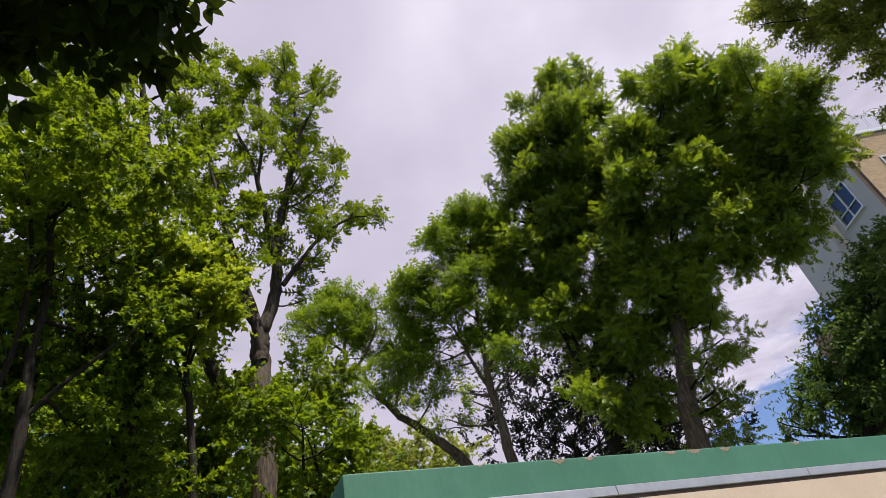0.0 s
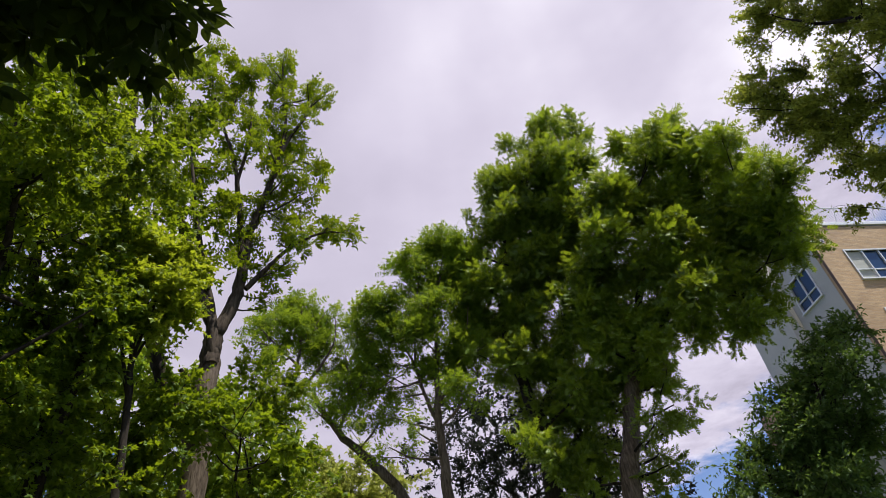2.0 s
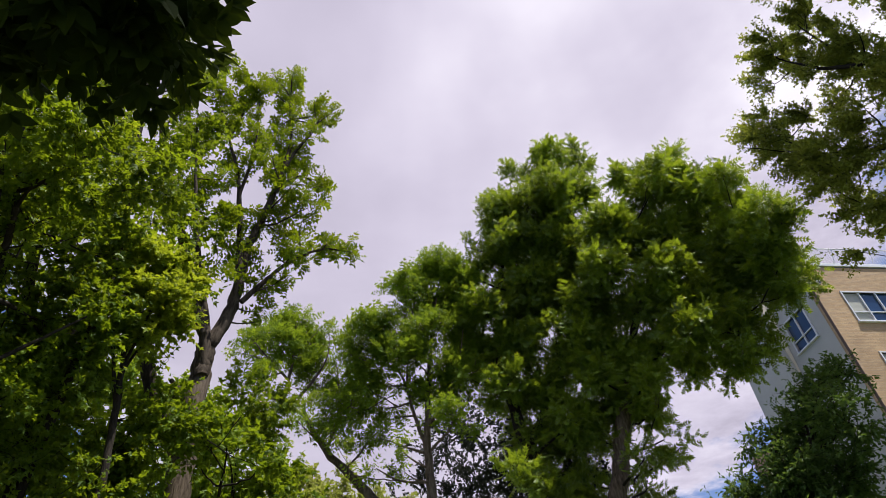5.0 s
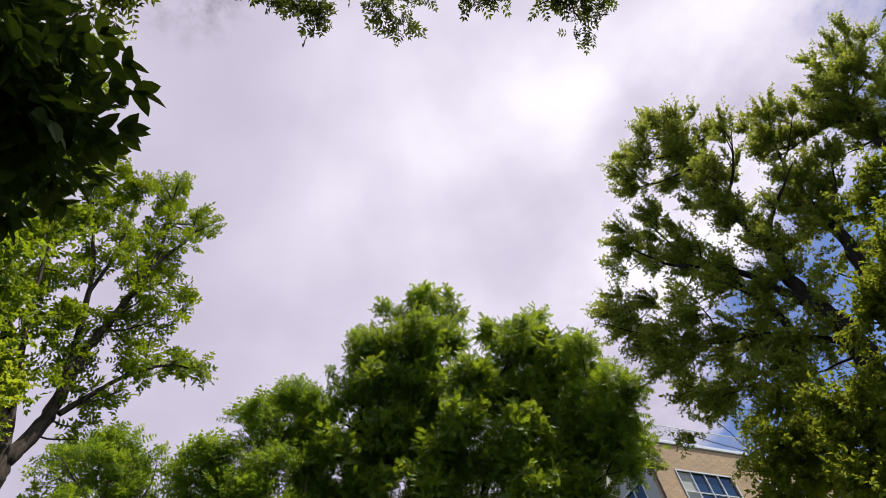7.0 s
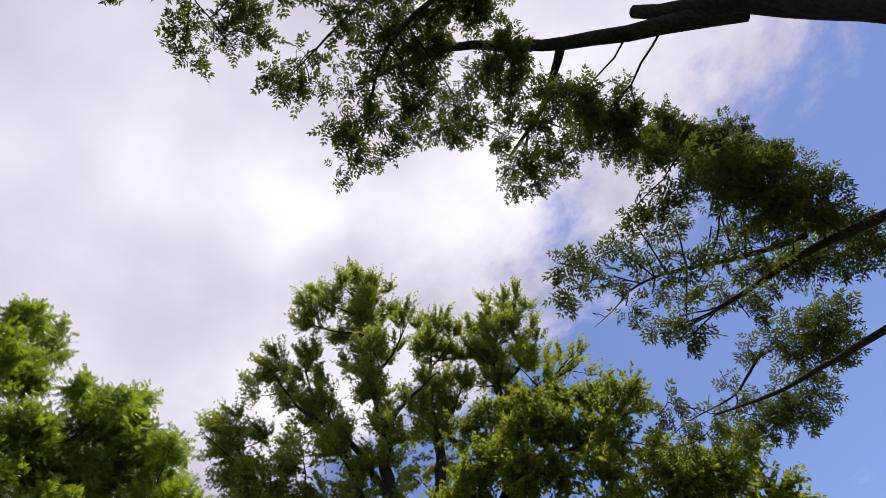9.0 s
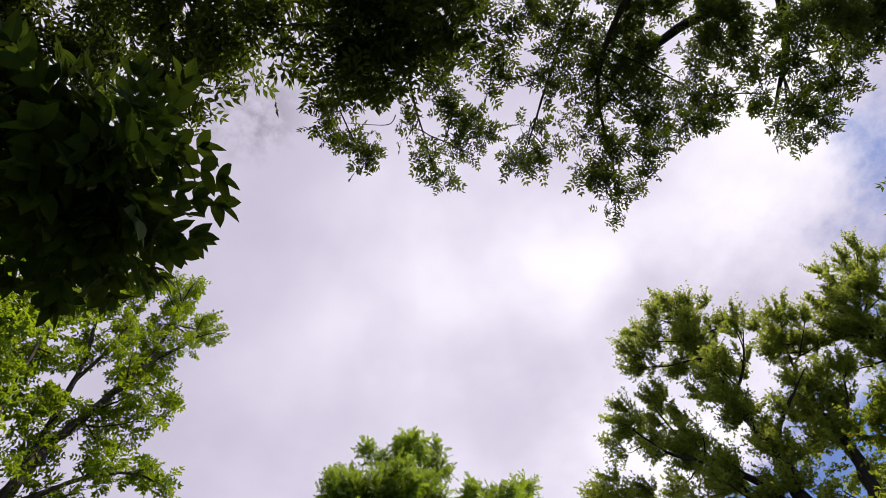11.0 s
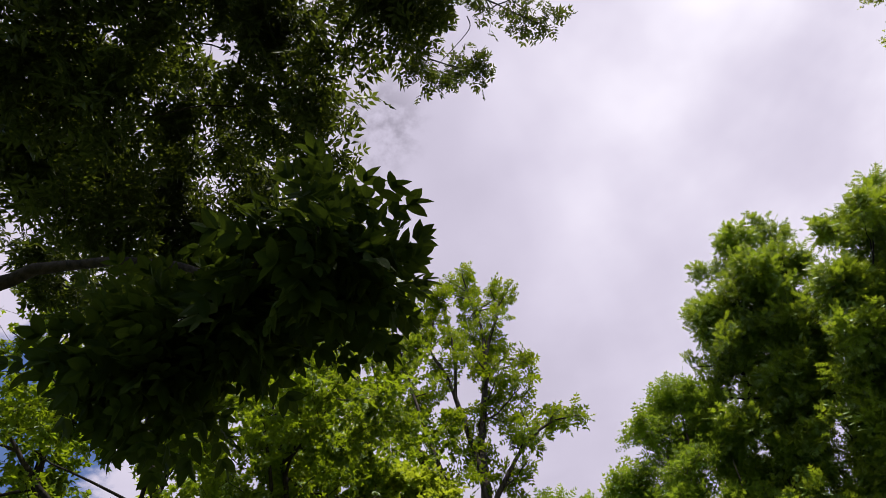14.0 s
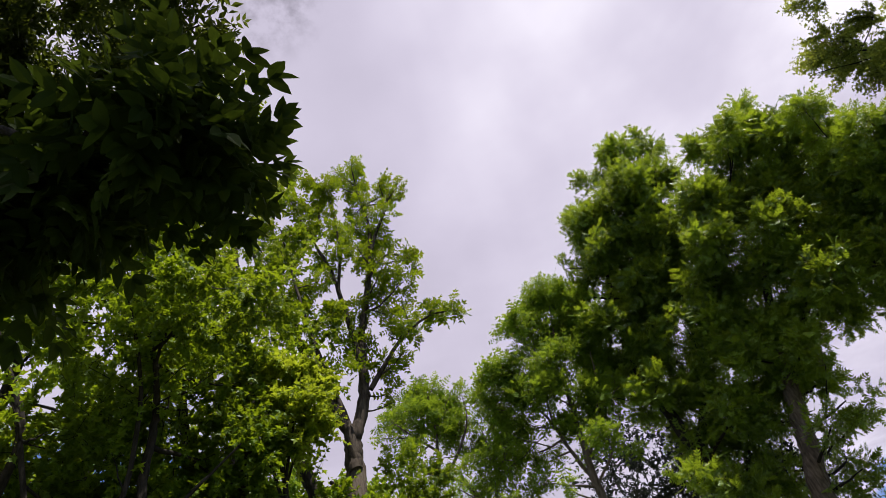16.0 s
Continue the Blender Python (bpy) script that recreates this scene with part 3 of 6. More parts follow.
tree.clumps((1.56, 0.31, 15.54, 0.08), (0.69, 0.16, 12.45, 0.09), (0.98, 0.10, 12.78, 0.06), (1.74, 0.00, 12.45, 0.07), (0.10, -0.25, 13.02, 0.07), (0.25, -0.17, 13.49, 0.10), (0.18, -0.28, 13.96, 0.08), (0.11, -0.35, 14.50, 0.07), (0.01, -0.41, 15.37, 0.09), (0.10, -0.39, 15.91, 0.11), (-0.49, -0.34, 13.84, 0.09), (-0.49, -0.19, 14.61, 0.07), (-0.39, -0.11, 15.29, 0.08), (-0.41, -0.02, 16.06, 0.08))
tree.clumps((-0.47, 0.00, 16.77, 0.07))
tree.grow()

tree = Tree("maple_tree", "young maple with dark slender trunk and layered bright leaves", (-4.55, 5.41), BARK_DARK, LEAF_MAPLE, palm(), 0.097, 2, tips=36, shoots=6, leaves=13, sprig=0.42, flat=0.6, lift=0.0, tidy=0.5, droop=0.25, gaps=0.48, grain=1.2, group="maples")
tree.trunk((0.00, -0.00, -0.05, 0.075), (0.00, -0.00, 4.40, 0.068), (-0.03, -0.03, 5.13, 0.062), (-0.09, -0.09, 5.83, 0.056), (-0.08, -0.07, 6.27, 0.050), (-0.07, -0.07, 6.73, 0.046), (-0.15, -0.14, 7.38, 0.040), (-0.27, -0.25, 7.99, 0.034), (-0.41, -0.38, 8.62, 0.025), (-0.56, -0.53, 9.29, 0.012))
tree.stem((-0.25, -0.23, 7.91, 0.019), (-0.19, -0.29, 8.43, 0.015), (-0.11, -0.34, 9.07, 0.007))
tree.stem((0.00, -0.00, 5.08, 0.028), (0.26, 0.16, 5.51, 0.025), (0.54, 0.31, 5.86, 0.019), (0.82, 0.46, 6.24, 0.011))
tree.stem((-0.26, -0.37, 4.82, 0.031), (-0.12, -0.25, 5.53, 0.031), (-0.15, -0.28, 6.80, 0.028), (-0.29, -0.42, 7.71, 0.025), (-0.57, -0.71, 8.92, 0.019), (-0.80, -0.97, 9.86, 0.009))
tree.stem((-0.64, -0.75, 4.82, 0.031), (-0.81, -0.93, 5.55, 0.031), (-1.11, -1.30, 6.89, 0.028), (-1.42, -1.74, 7.80, 0.022), (-1.78, -2.36, 8.47, 0.012), (-1.97, -2.78, 8.79, 0.006))
tree.clumps((-0.59, 0.19, 10.04, 1.00), (-1.01, -0.23, 9.47, 1.00), (-1.44, -0.73, 8.44, 0.66), (-0.13, 0.58, 8.44, 1.00), (0.13, 1.38, 7.93, 1.00), (0.38, 2.11, 8.44, 0.80), (0.51, 2.18, 7.08, 0.70), (-0.10, 1.22, 6.66, 1.00), (-0.83, -0.04, 7.12, 1.00), (-1.28, -0.53, 6.54, 1.10), (-0.98, 0.51, 5.91, 1.10), (-0.51, 1.54, 5.61, 1.10), (0.00, 2.47, 6.24, 0.90), (-1.47, 0.01, 5.21, 1.20))
# last three clumps are added to keep the sun off the trunk
tree.clumps((-0.98, 1.18, 4.56, 1.20), (-0.13, 0.58, 7.12, 0.90), (-0.92, -0.13, 8.21, 0.90), (-1.30, 0.04, 6.03, 1.00), (-0.08, 1.72, 6.51, 0.90), (-0.05, -0.82, 10.23, 1.00), (1.00, -0.70, 8.15, 0.90), (0.48, -0.73, 7.80, 0.90))
tree.clumps((-2.50, -3.44, 8.60, 0.21), (-2.16, -3.24, 8.36, 0.18), (-2.10, -3.21, 7.80, 0.19), (-1.66, -3.00, 7.65, 0.15), (-2.15, -2.90, 7.42, 0.19), (-1.92, -2.56, 6.96, 0.16))
tree.grow()

tree = Tree("maple_tree", "young maple with dark slender trunk and yellow-green leaves", (-7.46, 5.03), BARK_DARK, LEAF_MAPLE, palm(), 0.097, 3, tips=30, shoots=6, leaves=13, sprig=0.42, flat=0.6, lift=0.0, tidy=0.5, droop=0.25, gaps=0.44, grain=1.2, group="maples")
tree.trunk((0.00, 0.00, -0.05, 0.140), (0.04, 0.06, 4.88, 0.120), (0.18, 0.26, 6.80, 0.100), (0.34, 0.14, 8.48, 0.070))
tree.stem((0.04, 0.06, 4.52, 0.090), (0.01, -0.73, 5.79, 0.075), (0.03, -1.57, 7.56, 0.050), (0.10, -1.91, 9.06, 0.030))
tree.stem((0.00, 0.00, 3.51, 0.080), (0.36, 0.82, 5.89, 0.065), (0.88, 1.11, 7.67, 0.045))
tree.stem((0.04, 0.06, 2.86, 0.056), (1.39, -0.99, 6.00, 0.049), (1.13, -1.39, 6.36, 0.042), (0.83, -1.99, 6.83, 0.033), (0.67, -2.36, 7.18, 0.023))
tree.stem((0.04, 0.06, 2.86, 0.056), (1.79, -0.43, 6.12, 0.049), (1.63, -0.64, 6.92, 0.042), (1.29, -1.13, 7.73, 0.033), (0.99, -1.66, 8.35, 0.023), (0.79, -2.07, 8.58, 0.013))
tree.stem((0.04, 0.06, 2.86, 0.034), (1.49, -0.84, 7.26, 0.029), (1.27, -1.17, 8.10, 0.023), (1.19, -1.29, 8.63, 0.019), (1.00, -1.63, 9.41, 0.010))
tree.clumps((0.83, -0.56, 10.18, 1.10), (0.40, -1.28, 9.88, 1.10), (0.15, -1.78, 8.08, 0.66), (0.67, 0.08, 8.73, 0.54), (0.27, -1.53, 6.22, 1.10), (0.18, 0.26, 6.80, 1.10), (-0.06, -2.30, 6.80, 1.30), (-0.15, -2.56, 9.33, 1.20), (-0.25, -0.40, 5.61, 1.10), (-0.42, -1.85, 5.21, 1.30), (0.47, 0.63, 5.24, 1.20), (-0.36, -3.37, 7.85, 1.30), (0.41, -0.29, 8.66, 0.38), (-0.09, -1.12, 8.64, 0.40))
tree.clumps((0.20, -0.61, 9.68, 0.38), (-0.18, -1.30, 9.43, 0.40), (-0.35, -1.69, 8.57, 0.45), (-0.11, -1.17, 7.74, 0.45), (0.62, 0.01, 7.66, 0.40), (0.10, -0.78, 7.13, 0.45), (-0.48, -2.00, 9.37, 0.45))
tree.grow()

tree = Tree("maple_tree", "tall maple with dark trunk and dense green crown", (-5.03, 8.06), BARK_DARK, LEAF_MAPLE, palm(), 0.097, 4, tips=30, shoots=6, leaves=13, sprig=0.42, flat=0.7, lift=0.1, tidy=0.5, droop=0.25, gaps=0.54, grain=1.2, group="maples")
tree.trunk((0.00, 0.00, -0.05, 0.160), (-0.14, -0.09, 5.83, 0.140), (-0.07, -0.04, 8.50, 0.120), (-0.11, -0.43, 11.47, 0.090), (-0.38, -0.87, 14.45, 0.050))
tree.stem((-0.14, -0.09, 5.44, 0.100), (-0.63, -0.81, 7.81, 0.080), (-0.74, -1.42, 10.40, 0.050), (-0.76, -1.84, 13.30, 0.030))
tree.stem((-0.14, -0.09, 2.94, 0.068), (0.86, -1.23, 7.46, 0.058), (0.81, -1.26, 8.15, 0.052), (0.65, -1.36, 9.85, 0.039), (0.46, -1.49, 10.61, 0.026))
tree.clumps((0.04, -1.18, 14.69, 1.10), (-0.43, -1.55, 12.88, 1.10), (0.13, -0.51, 13.54, 1.10), (0.53, -0.26, 11.25, 1.10), (-0.13, -0.68, 11.25, 1.10), (-0.81, -0.57, 9.57, 1.10), (0.00, 0.00, 9.86, 1.10), (0.72, 0.41, 10.46, 0.90), (0.34, 0.77, 8.60, 1.00), (-0.98, -2.05, 13.74, 1.10), (-1.09, -2.91, 11.84, 1.20), (0.11, -1.75, 18.00, 0.70), (-0.32, -2.11, 16.03, 0.90), (0.16, -1.09, 16.93, 0.70))
tree.grow()

# separate tree added to carry the sunlit shoots of the other maples
tree = Tree("maple_tree", "added maple with leaves in layers, sunlight in their yellow-green colour", (-3.68, 7.40), BARK_DARK, LEAF_SUNLIT, palm(), 0.085, 31, tips=11, shoots=5, leaves=14, sprig=0.34, flat=0.5, lift=0.0, tidy=0.6, droop=0.25, gaps=0.3, grain=1.4, group="maples")
tree.trunk((0.00, -0.00, -0.05, 0.059), (0.00, -0.00, 4.45, 0.054), (-0.09, -0.05, 5.48, 0.048), (-0.19, -0.10, 6.42, 0.039), (-0.32, -0.17, 7.29, 0.030), (-0.48, -0.26, 7.91, 0.018))
tree.stem((-0.19, -0.10, 6.42, 0.024), (-0.08, -0.10, 7.26, 0.018), (0.07, -0.09, 8.09, 0.007))
tree.stem((-0.13, -0.07, 5.81, 0.027), (-0.49, -0.32, 7.24, 0.021), (-0.86, -0.60, 8.93, 0.015), (-1.15, -0.85, 10.39, 0.007))
tree.stem((-0.18, -0.10, 6.38, 0.021), (-0.04, -0.05, 6.88, 0.015), (0.17, 0.02, 7.26, 0.006))
tree.clumps((-0.78, -0.59, 8.79, 0.15), (-0.59, -0.36, 8.46, 0.18), (-0.22, -0.38, 8.23, 0.21), (-0.03, 0.14, 8.42, 0.22), (0.15, 0.32, 8.27, 0.18), (-0.00, -0.39, 7.62, 0.24), (-0.72, -0.07, 8.18, 0.24), (0.30, -0.18, 7.47, 0.18), (-0.27, -0.30, 7.27, 0.16), (0.01, -0.01, 7.25, 0.18), (0.28, 0.07, 7.34, 0.15), (0.02, -0.22, 6.84, 0.11))
tree.clumps((-1.89, -1.08, 11.82, 0.11), (-1.69, -0.81, 11.55, 0.11), (-1.22, -0.98, 10.72, 0.16), (-1.00, -0.88, 10.24, 0.15), (-1.40, -0.86, 10.59, 0.12), (-0.91, -0.83, 10.02, 0.09), (-1.82, -0.82, 11.86, 0.11), (-2.09, -1.15, 11.98, 0.10), (-1.37, -0.56, 11.07, 0.12))
tree.grow()

tree = Tree("maple_tree", "low bushy maple in front of the ash trunk", (-2.94, 10.60), BARK_DARK, LEAF_MAPLE, palm(), 0.097, 5, tips=18, shoots=6, leaves=13, sprig=0.42, flat=0.65, lift=0.0, tidy=0.5, droop=0.25, gaps=0.54, grain=1.2, group="maples")
tree.trunk((0.00, 0.00, -0.05, 0.090), (-0.09, -0.03, 3.94, 0.075), (-0.22, -0.27, 5.53, 0.050))
tree.clumps((-0.36, -2.23, 5.82, 0.59), (-0.74, -2.39, 5.77, 0.48), (0.03, -2.08, 5.73, 0.48), (-0.22, -0.27, 6.41, 0.90), (0.28, 0.07, 6.04, 0.80), (0.28, 0.07, 5.39, 0.90), (-1.01, -2.51, 5.61, 0.80), (-1.52, -2.21, 5.25, 0.90), (-1.92, -0.18, 5.34, 1.00), (-0.46, -0.14, 5.17, 1.00), (-1.96, -3.05, 4.52, 1.10), (-0.04, -0.22, 7.34, 0.80))
tree.clumps((-0.43, -2.72, 6.16, 0.16), (-0.17, -2.21, 6.07, 0.14), (0.27, -2.48, 5.93, 0.16), (-0.30, -2.62, 5.74, 0.16), (0.23, -2.79, 5.53, 0.15), (0.62, -2.74, 5.87, 0.14), (0.58, -2.10, 5.82, 0.18), (1.00, -2.48, 5.61, 0.15), (0.25, -1.89, 5.72, 0.18), (0.80, -2.15, 5.38, 0.18), (1.11, -2.06, 5.52, 0.11), (-0.04, -2.05, 5.48, 0.14))
tree.grow()

tree = Tree("maple_tree", "maple farther back with dense shaded crown", (-9.19, 9.19), BARK_DARK, LEAF_MAPLE, palm(), 0.16, 21, tips=30, shoots=6, leaves=8, sprig=0.55, flat=0.65, lift=0.0, tidy=0.6, droop=0.25, gaps=0.4, grain=1.0, group="maples")
tree.trunk((0.00, 0.00, -0.05, 0.170), (0.00, 0.00, 5.08, 0.140), (-0.16, -0.16, 8.51, 0.110), (0.00, 0.00, 11.05, 0.070))
tree.clumps((2.30, 1.83, 10.37, 1.50), (1.37, 1.19, 11.76, 1.50), (0.33, 0.32, 12.90, 1.50), (-0.62, -0.66, 12.90, 1.50), (-1.32, -1.55, 11.05, 0.78), (1.01, 0.91, 9.41, 1.50), (-0.16, -0.16, 10.04, 1.60), (-0.91, -1.01, 8.51, 1.50), (1.74, 1.46, 7.66, 1.50), (0.49, 0.47, 7.39, 1.60), (-0.47, -0.49, 6.33, 1.60), (2.69, 2.07, 6.33, 1.50), (1.19, 1.05, 5.57, 1.50), (-1.71, -2.11, 6.85, 1.50))
tree.clumps((-1.59, -3.93, 7.45, 1.50), (-1.40, -3.56, 5.27, 1.50))
tree.grow()

tree = Tree("leaning_tree", "leaning tree with bare crooked trunk and thin foliage", (-0.44, 16.04), BARK_TAN, LEAF_BACK, pinnate(3, spike(0.52), 0.32), 0.25, 6, tips=12, shoots=5, leaves=4, sprig=0.31, lift=0.3, tidy=0.3, droop=0.2, gaps=0.3, grain=1.6)
tree.trunk((-0.00, 0.00, -0.05, 0.165), (-0.00, 0.00, 7.09, 0.150), (-0.60, -0.02, 7.73, 0.130), (-1.18, -0.07, 8.34, 0.115), (-1.79, -0.14, 8.92, 0.100), (-2.29, -0.22, 9.73, 0.085), (-2.50, -0.26, 10.21, 0.060))
tree.stem((-2.67, -0.29, 10.55, 0.050), (-2.20, -0.34, 11.16, 0.040), (-1.85, -0.42, 11.82, 0.020), (-1.85, -0.55, 12.50, 0.010))
tree.stem((-2.34, -0.23, 9.94, 0.045), (-2.89, -0.41, 10.26, 0.035), (-3.53, -0.64, 10.50, 0.020), (-3.85, -0.80, 10.82, 0.010))
tree.stem((-1.76, -0.14, 9.14, 0.050), (-1.51, -0.12, 10.02, 0.040), (-1.54, -0.13, 10.94, 0.028), (-1.65, -0.16, 11.72, 0.012))
tree.stem((-2.98, -0.35, 11.12, 0.045), (-3.50, -0.62, 11.63, 0.030), (-3.98, -0.89, 12.15, 0.012))
tree.stem((-2.98, -0.35, 11.12, 0.045), (-2.87, -0.42, 12.01, 0.030), (-2.92, -0.52, 13.08, 0.012))
tree.stem((-1.53, -0.11, 9.96, 0.030), (-0.99, 0.04, 10.68, 0.020), (-0.70, 0.16, 11.45, 0.010))
tree.clumps((-2.74, -0.50, 13.14, 0.27), (-3.20, -0.66, 12.95, 0.32), (-2.15, -0.63, 12.73, 0.25), (-1.94, -0.11, 12.86, 0.20), (-3.98, 0.22, 13.30, 0.28), (-3.04, -0.91, 12.05, 0.35), (-2.64, 0.28, 12.72, 0.33), (-4.27, -0.23, 12.64, 0.24), (-3.71, -0.36, 11.96, 0.28), (-2.94, -0.28, 11.67, 0.26), (-2.08, -0.15, 11.90, 0.23), (-3.44, -1.12, 10.83, 0.20), (-2.88, -0.22, 10.93, 0.16), (-4.37, 0.10, 12.05, 0.18))
tree.clumps((-2.11, 0.18, 11.17, 0.21), (-1.65, -0.18, 11.22, 0.19), (-2.42, -0.34, 10.35, 0.13), (-1.50, 0.49, 10.55, 0.17), (-0.96, -0.84, 10.29, 0.18), (-2.12, -0.68, 9.33, 0.13), (-4.17, 0.10, 11.43, 0.14), (-4.46, -0.49, 12.04, 0.16), (-2.85, 0.21, 12.28, 0.26), (-1.83, -0.10, 10.31, 0.14), (-1.19, -0.81, 9.44, 0.13), (-2.45, -0.19, 11.54, 0.25), (-1.54, 0.10, 10.94, 0.24), (-0.65, -0.69, 10.74, 0.23), (-1.82, -0.18, 9.84, 0.20), (-0.91, 0.66, 10.58, 0.23), (-0.54, -0.72, 9.06, 0.19), (-2.49, -0.99, 9.46, 0.16), (0.19, -0.63, 10.34, 0.20), (-1.07, 0.23, 11.80, 0.21), (-3.34, 0.21, 10.73, 0.18))
tree.grow()

tree = Tree("slender_tree", "slender tree with pale trunk and feathery green crown", (0.51, 15.04), BARK_TAN, LEAF_BACK, pinnate(3, spike(0.52), 0.32), 0.25, 7, tips=16, shoots=5, leaves=4, sprig=0.31, lift=0.45, fan_out=0.55, tidy=0.3, droop=0.2, gaps=0.3, grain=1.4)
tree.trunk((-0.00, -0.00, -0.05, 0.154), (-0.00, -0.00, 6.59, 0.140), (0.02, -0.01, 7.64, 0.120), (-0.03, -0.00, 8.50, 0.105), (0.03, -0.01, 9.37, 0.090), (0.11, -0.01, 10.35, 0.070), (0.18, -0.01, 11.20, 0.050))
tree.stem((-0.05, -0.00, 8.54, 0.060), (-0.33, 0.07, 9.47, 0.050), (-0.50, 0.14, 10.48, 0.040), (-0.90, 0.21, 11.36, 0.020), (-1.22, 0.27, 12.33, 0.010))
tree.stem((0.00, -0.00, 9.11, 0.060), (0.55, -0.11, 9.79, 0.045), (1.00, -0.22, 10.72, 0.030), (1.21, -0.32, 11.92, 0.012))
tree.stem((0.11, -0.01, 10.35, 0.050), (0.30, -0.01, 12.00, 0.035), (0.54, -0.01, 13.49, 0.025), (0.77, -0.02, 14.50, 0.010))
tree.stem((-0.50, 0.01, 10.40, 0.030), (-0.40, 0.08, 11.85, 0.025), (-0.18, 0.14, 13.37, 0.018), (0.15, 0.20, 14.53, 0.008))
tree.stem((-0.03, -0.00, 8.37, 0.040), (0.64, -0.19, 8.93, 0.030), (1.18, -0.40, 9.71, 0.012))
tree.clumps((-2.38, -0.14, 9.97, 0.21, 0.60), (-2.04, 0.52, 9.86, 0.21, 0.60), (-2.62, -0.37, 9.06, 0.14, 0.50), (-1.84, 0.43, 9.05, 0.18, 0.60), (-2.29, -0.17, 8.54, 0.14, 0.50), (-1.32, 0.70, 10.11, 0.20, 0.60), (-1.25, -0.17, 8.75, 0.15, 0.60), (-0.89, 0.52, 9.68, 0.16, 0.60), (-1.31, -0.69, 7.75, 0.13, 0.60), (-1.65, -0.29, 10.31, 0.17, 0.60), (-0.77, -0.56, 8.31, 0.15, 0.60), (-0.63, -0.15, 7.83, 0.13, 0.60), (-1.81, -0.20, 7.81, 0.13, 0.50), (1.01, -0.49, 8.84, 0.18, 0.60))
tree.clumps((0.80, -0.19, 14.68, 0.39), (0.19, 0.28, 14.78, 0.36), (1.22, 0.03, 14.32, 0.38), (-0.42, -0.41, 13.59, 0.33), (0.19, 0.33, 13.76, 0.49), (0.96, 0.27, 13.58, 0.49), (-0.88, -0.12, 13.62, 0.16), (-0.46, -0.06, 12.74, 0.43), (0.32, -0.54, 11.82, 0.48), (1.10, 0.45, 12.53, 0.41), (-1.17, -0.24, 12.33, 0.36), (-1.63, -0.36, 12.08, 0.30), (-2.08, 0.62, 12.39, 0.23))
tree.clumps((-0.99, -0.31, 11.36, 0.34), (-0.28, -0.48, 10.93, 0.37), (0.48, -0.22, 10.78, 0.37), (0.95, -0.04, 10.27, 0.34), (-1.70, 0.15, 11.46, 0.25), (-1.08, -0.17, 10.41, 0.24), (-0.24, 0.30, 10.25, 0.26), (0.64, -0.81, 9.08, 0.27), (-1.64, 0.65, 10.85, 0.22), (1.50, -0.20, 13.74, 0.27), (1.68, -0.24, 12.71, 0.36), (-2.16, -0.17, 11.39, 0.17), (1.46, -0.49, 10.41, 0.29), (1.40, 0.39, 11.83, 0.33))
tree.clumps((-0.49, -0.06, 9.74, 0.15), (-0.92, 0.13, 11.10, 0.14), (-1.26, 0.17, 11.96, 0.13), (0.08, 0.09, 9.19, 0.12), (0.55, -0.03, 9.92, 0.15), (0.84, -0.16, 10.75, 0.16), (0.08, 0.03, 11.78, 0.19), (0.43, -0.11, 13.01, 0.16), (0.68, -0.01, 13.94, 0.15), (-0.36, -0.08, 11.52, 0.18), (-0.29, 0.10, 12.18, 0.21), (0.06, 0.17, 14.31, 0.17), (0.98, -0.38, 9.28, 0.17), (-0.02, -0.08, 10.00, 0.18))
tree.clumps((0.14, 0.05, 10.85, 0.14))
tree.grow()

tree = Tree("plum_tree", "dark purple-leaved tree behind the others", (2.97, 18.77), BARK_DARK, LEAF_PLUM, blade(0.55), 0.115, 8, tips=27, shoots=6, leaves=14, sprig=0.5, lift=0.3, tidy=0.3, droop=0.2, gaps=0.24, grain=1.0)
tree.trunk((0.00, 0.00, -0.05, 0.200), (-0.16, 0.03, 5.64, 0.160), (-0.33, 0.05, 7.77, 0.100))
# last two here and all in the next row stand in for shaded elm leaves
tree.clumps((-1.65, 0.19, 10.46, 1.33), (-0.66, 0.09, 10.06, 1.42), (0.33, -0.05, 9.28, 1.52), (-1.98, 0.21, 8.70, 1.42), (-0.82, 0.11, 8.14, 1.52), (0.65, -0.12, 7.77, 1.52), (1.62, -0.33, 7.05, 1.42), (0.00, 0.00, 6.34, 1.52), (-2.45, 1.23, 7.52, 1.33), (-1.65, 0.19, 6.51, 1.42), (-3.32, 1.23, 6.77, 1.23), (-0.93, 0.63, 11.54, 1.04), (0.96, -1.71, 8.49, 1.23), (2.00, -2.51, 8.47, 1.14))
tree.clumps((0.22, -1.56, 8.67, 1.14), (1.41, -1.82, 7.29, 1.33), (2.42, -2.64, 7.12, 1.04), (0.77, -1.16, 6.42, 1.33), (2.14, -2.03, 5.96, 1.33), (1.57, -2.38, 9.35, 1.04))
tree.grow()

tree = Tree("distant_tree", "pale yellow-green tree farther off", (-3.34, 23.77), BARK_GREY, LEAF_FAR, blade(0.55), 0.18, 9, tips=44, shoots=7, leaves=14, sprig=0.5, lift=0.2, droop=0.3, gaps=0.3, grain=0.8)
tree.trunk((0.00, 0.00, -0.05, 0.250), (0.00, 0.00, 7.58, 0.200), (0.00, 0.00, 9.40, 0.120))
tree.clumps((-0.83, -0.13, 11.05, 1.60), (0.83, 0.10, 10.57, 1.40), (0.00, 0.00, 9.40, 1.60), (1.67, 0.18, 9.40, 1.40), (-1.24, -0.21, 8.94, 1.60), (2.29, 0.21, 8.03, 1.30))
tree.grow()

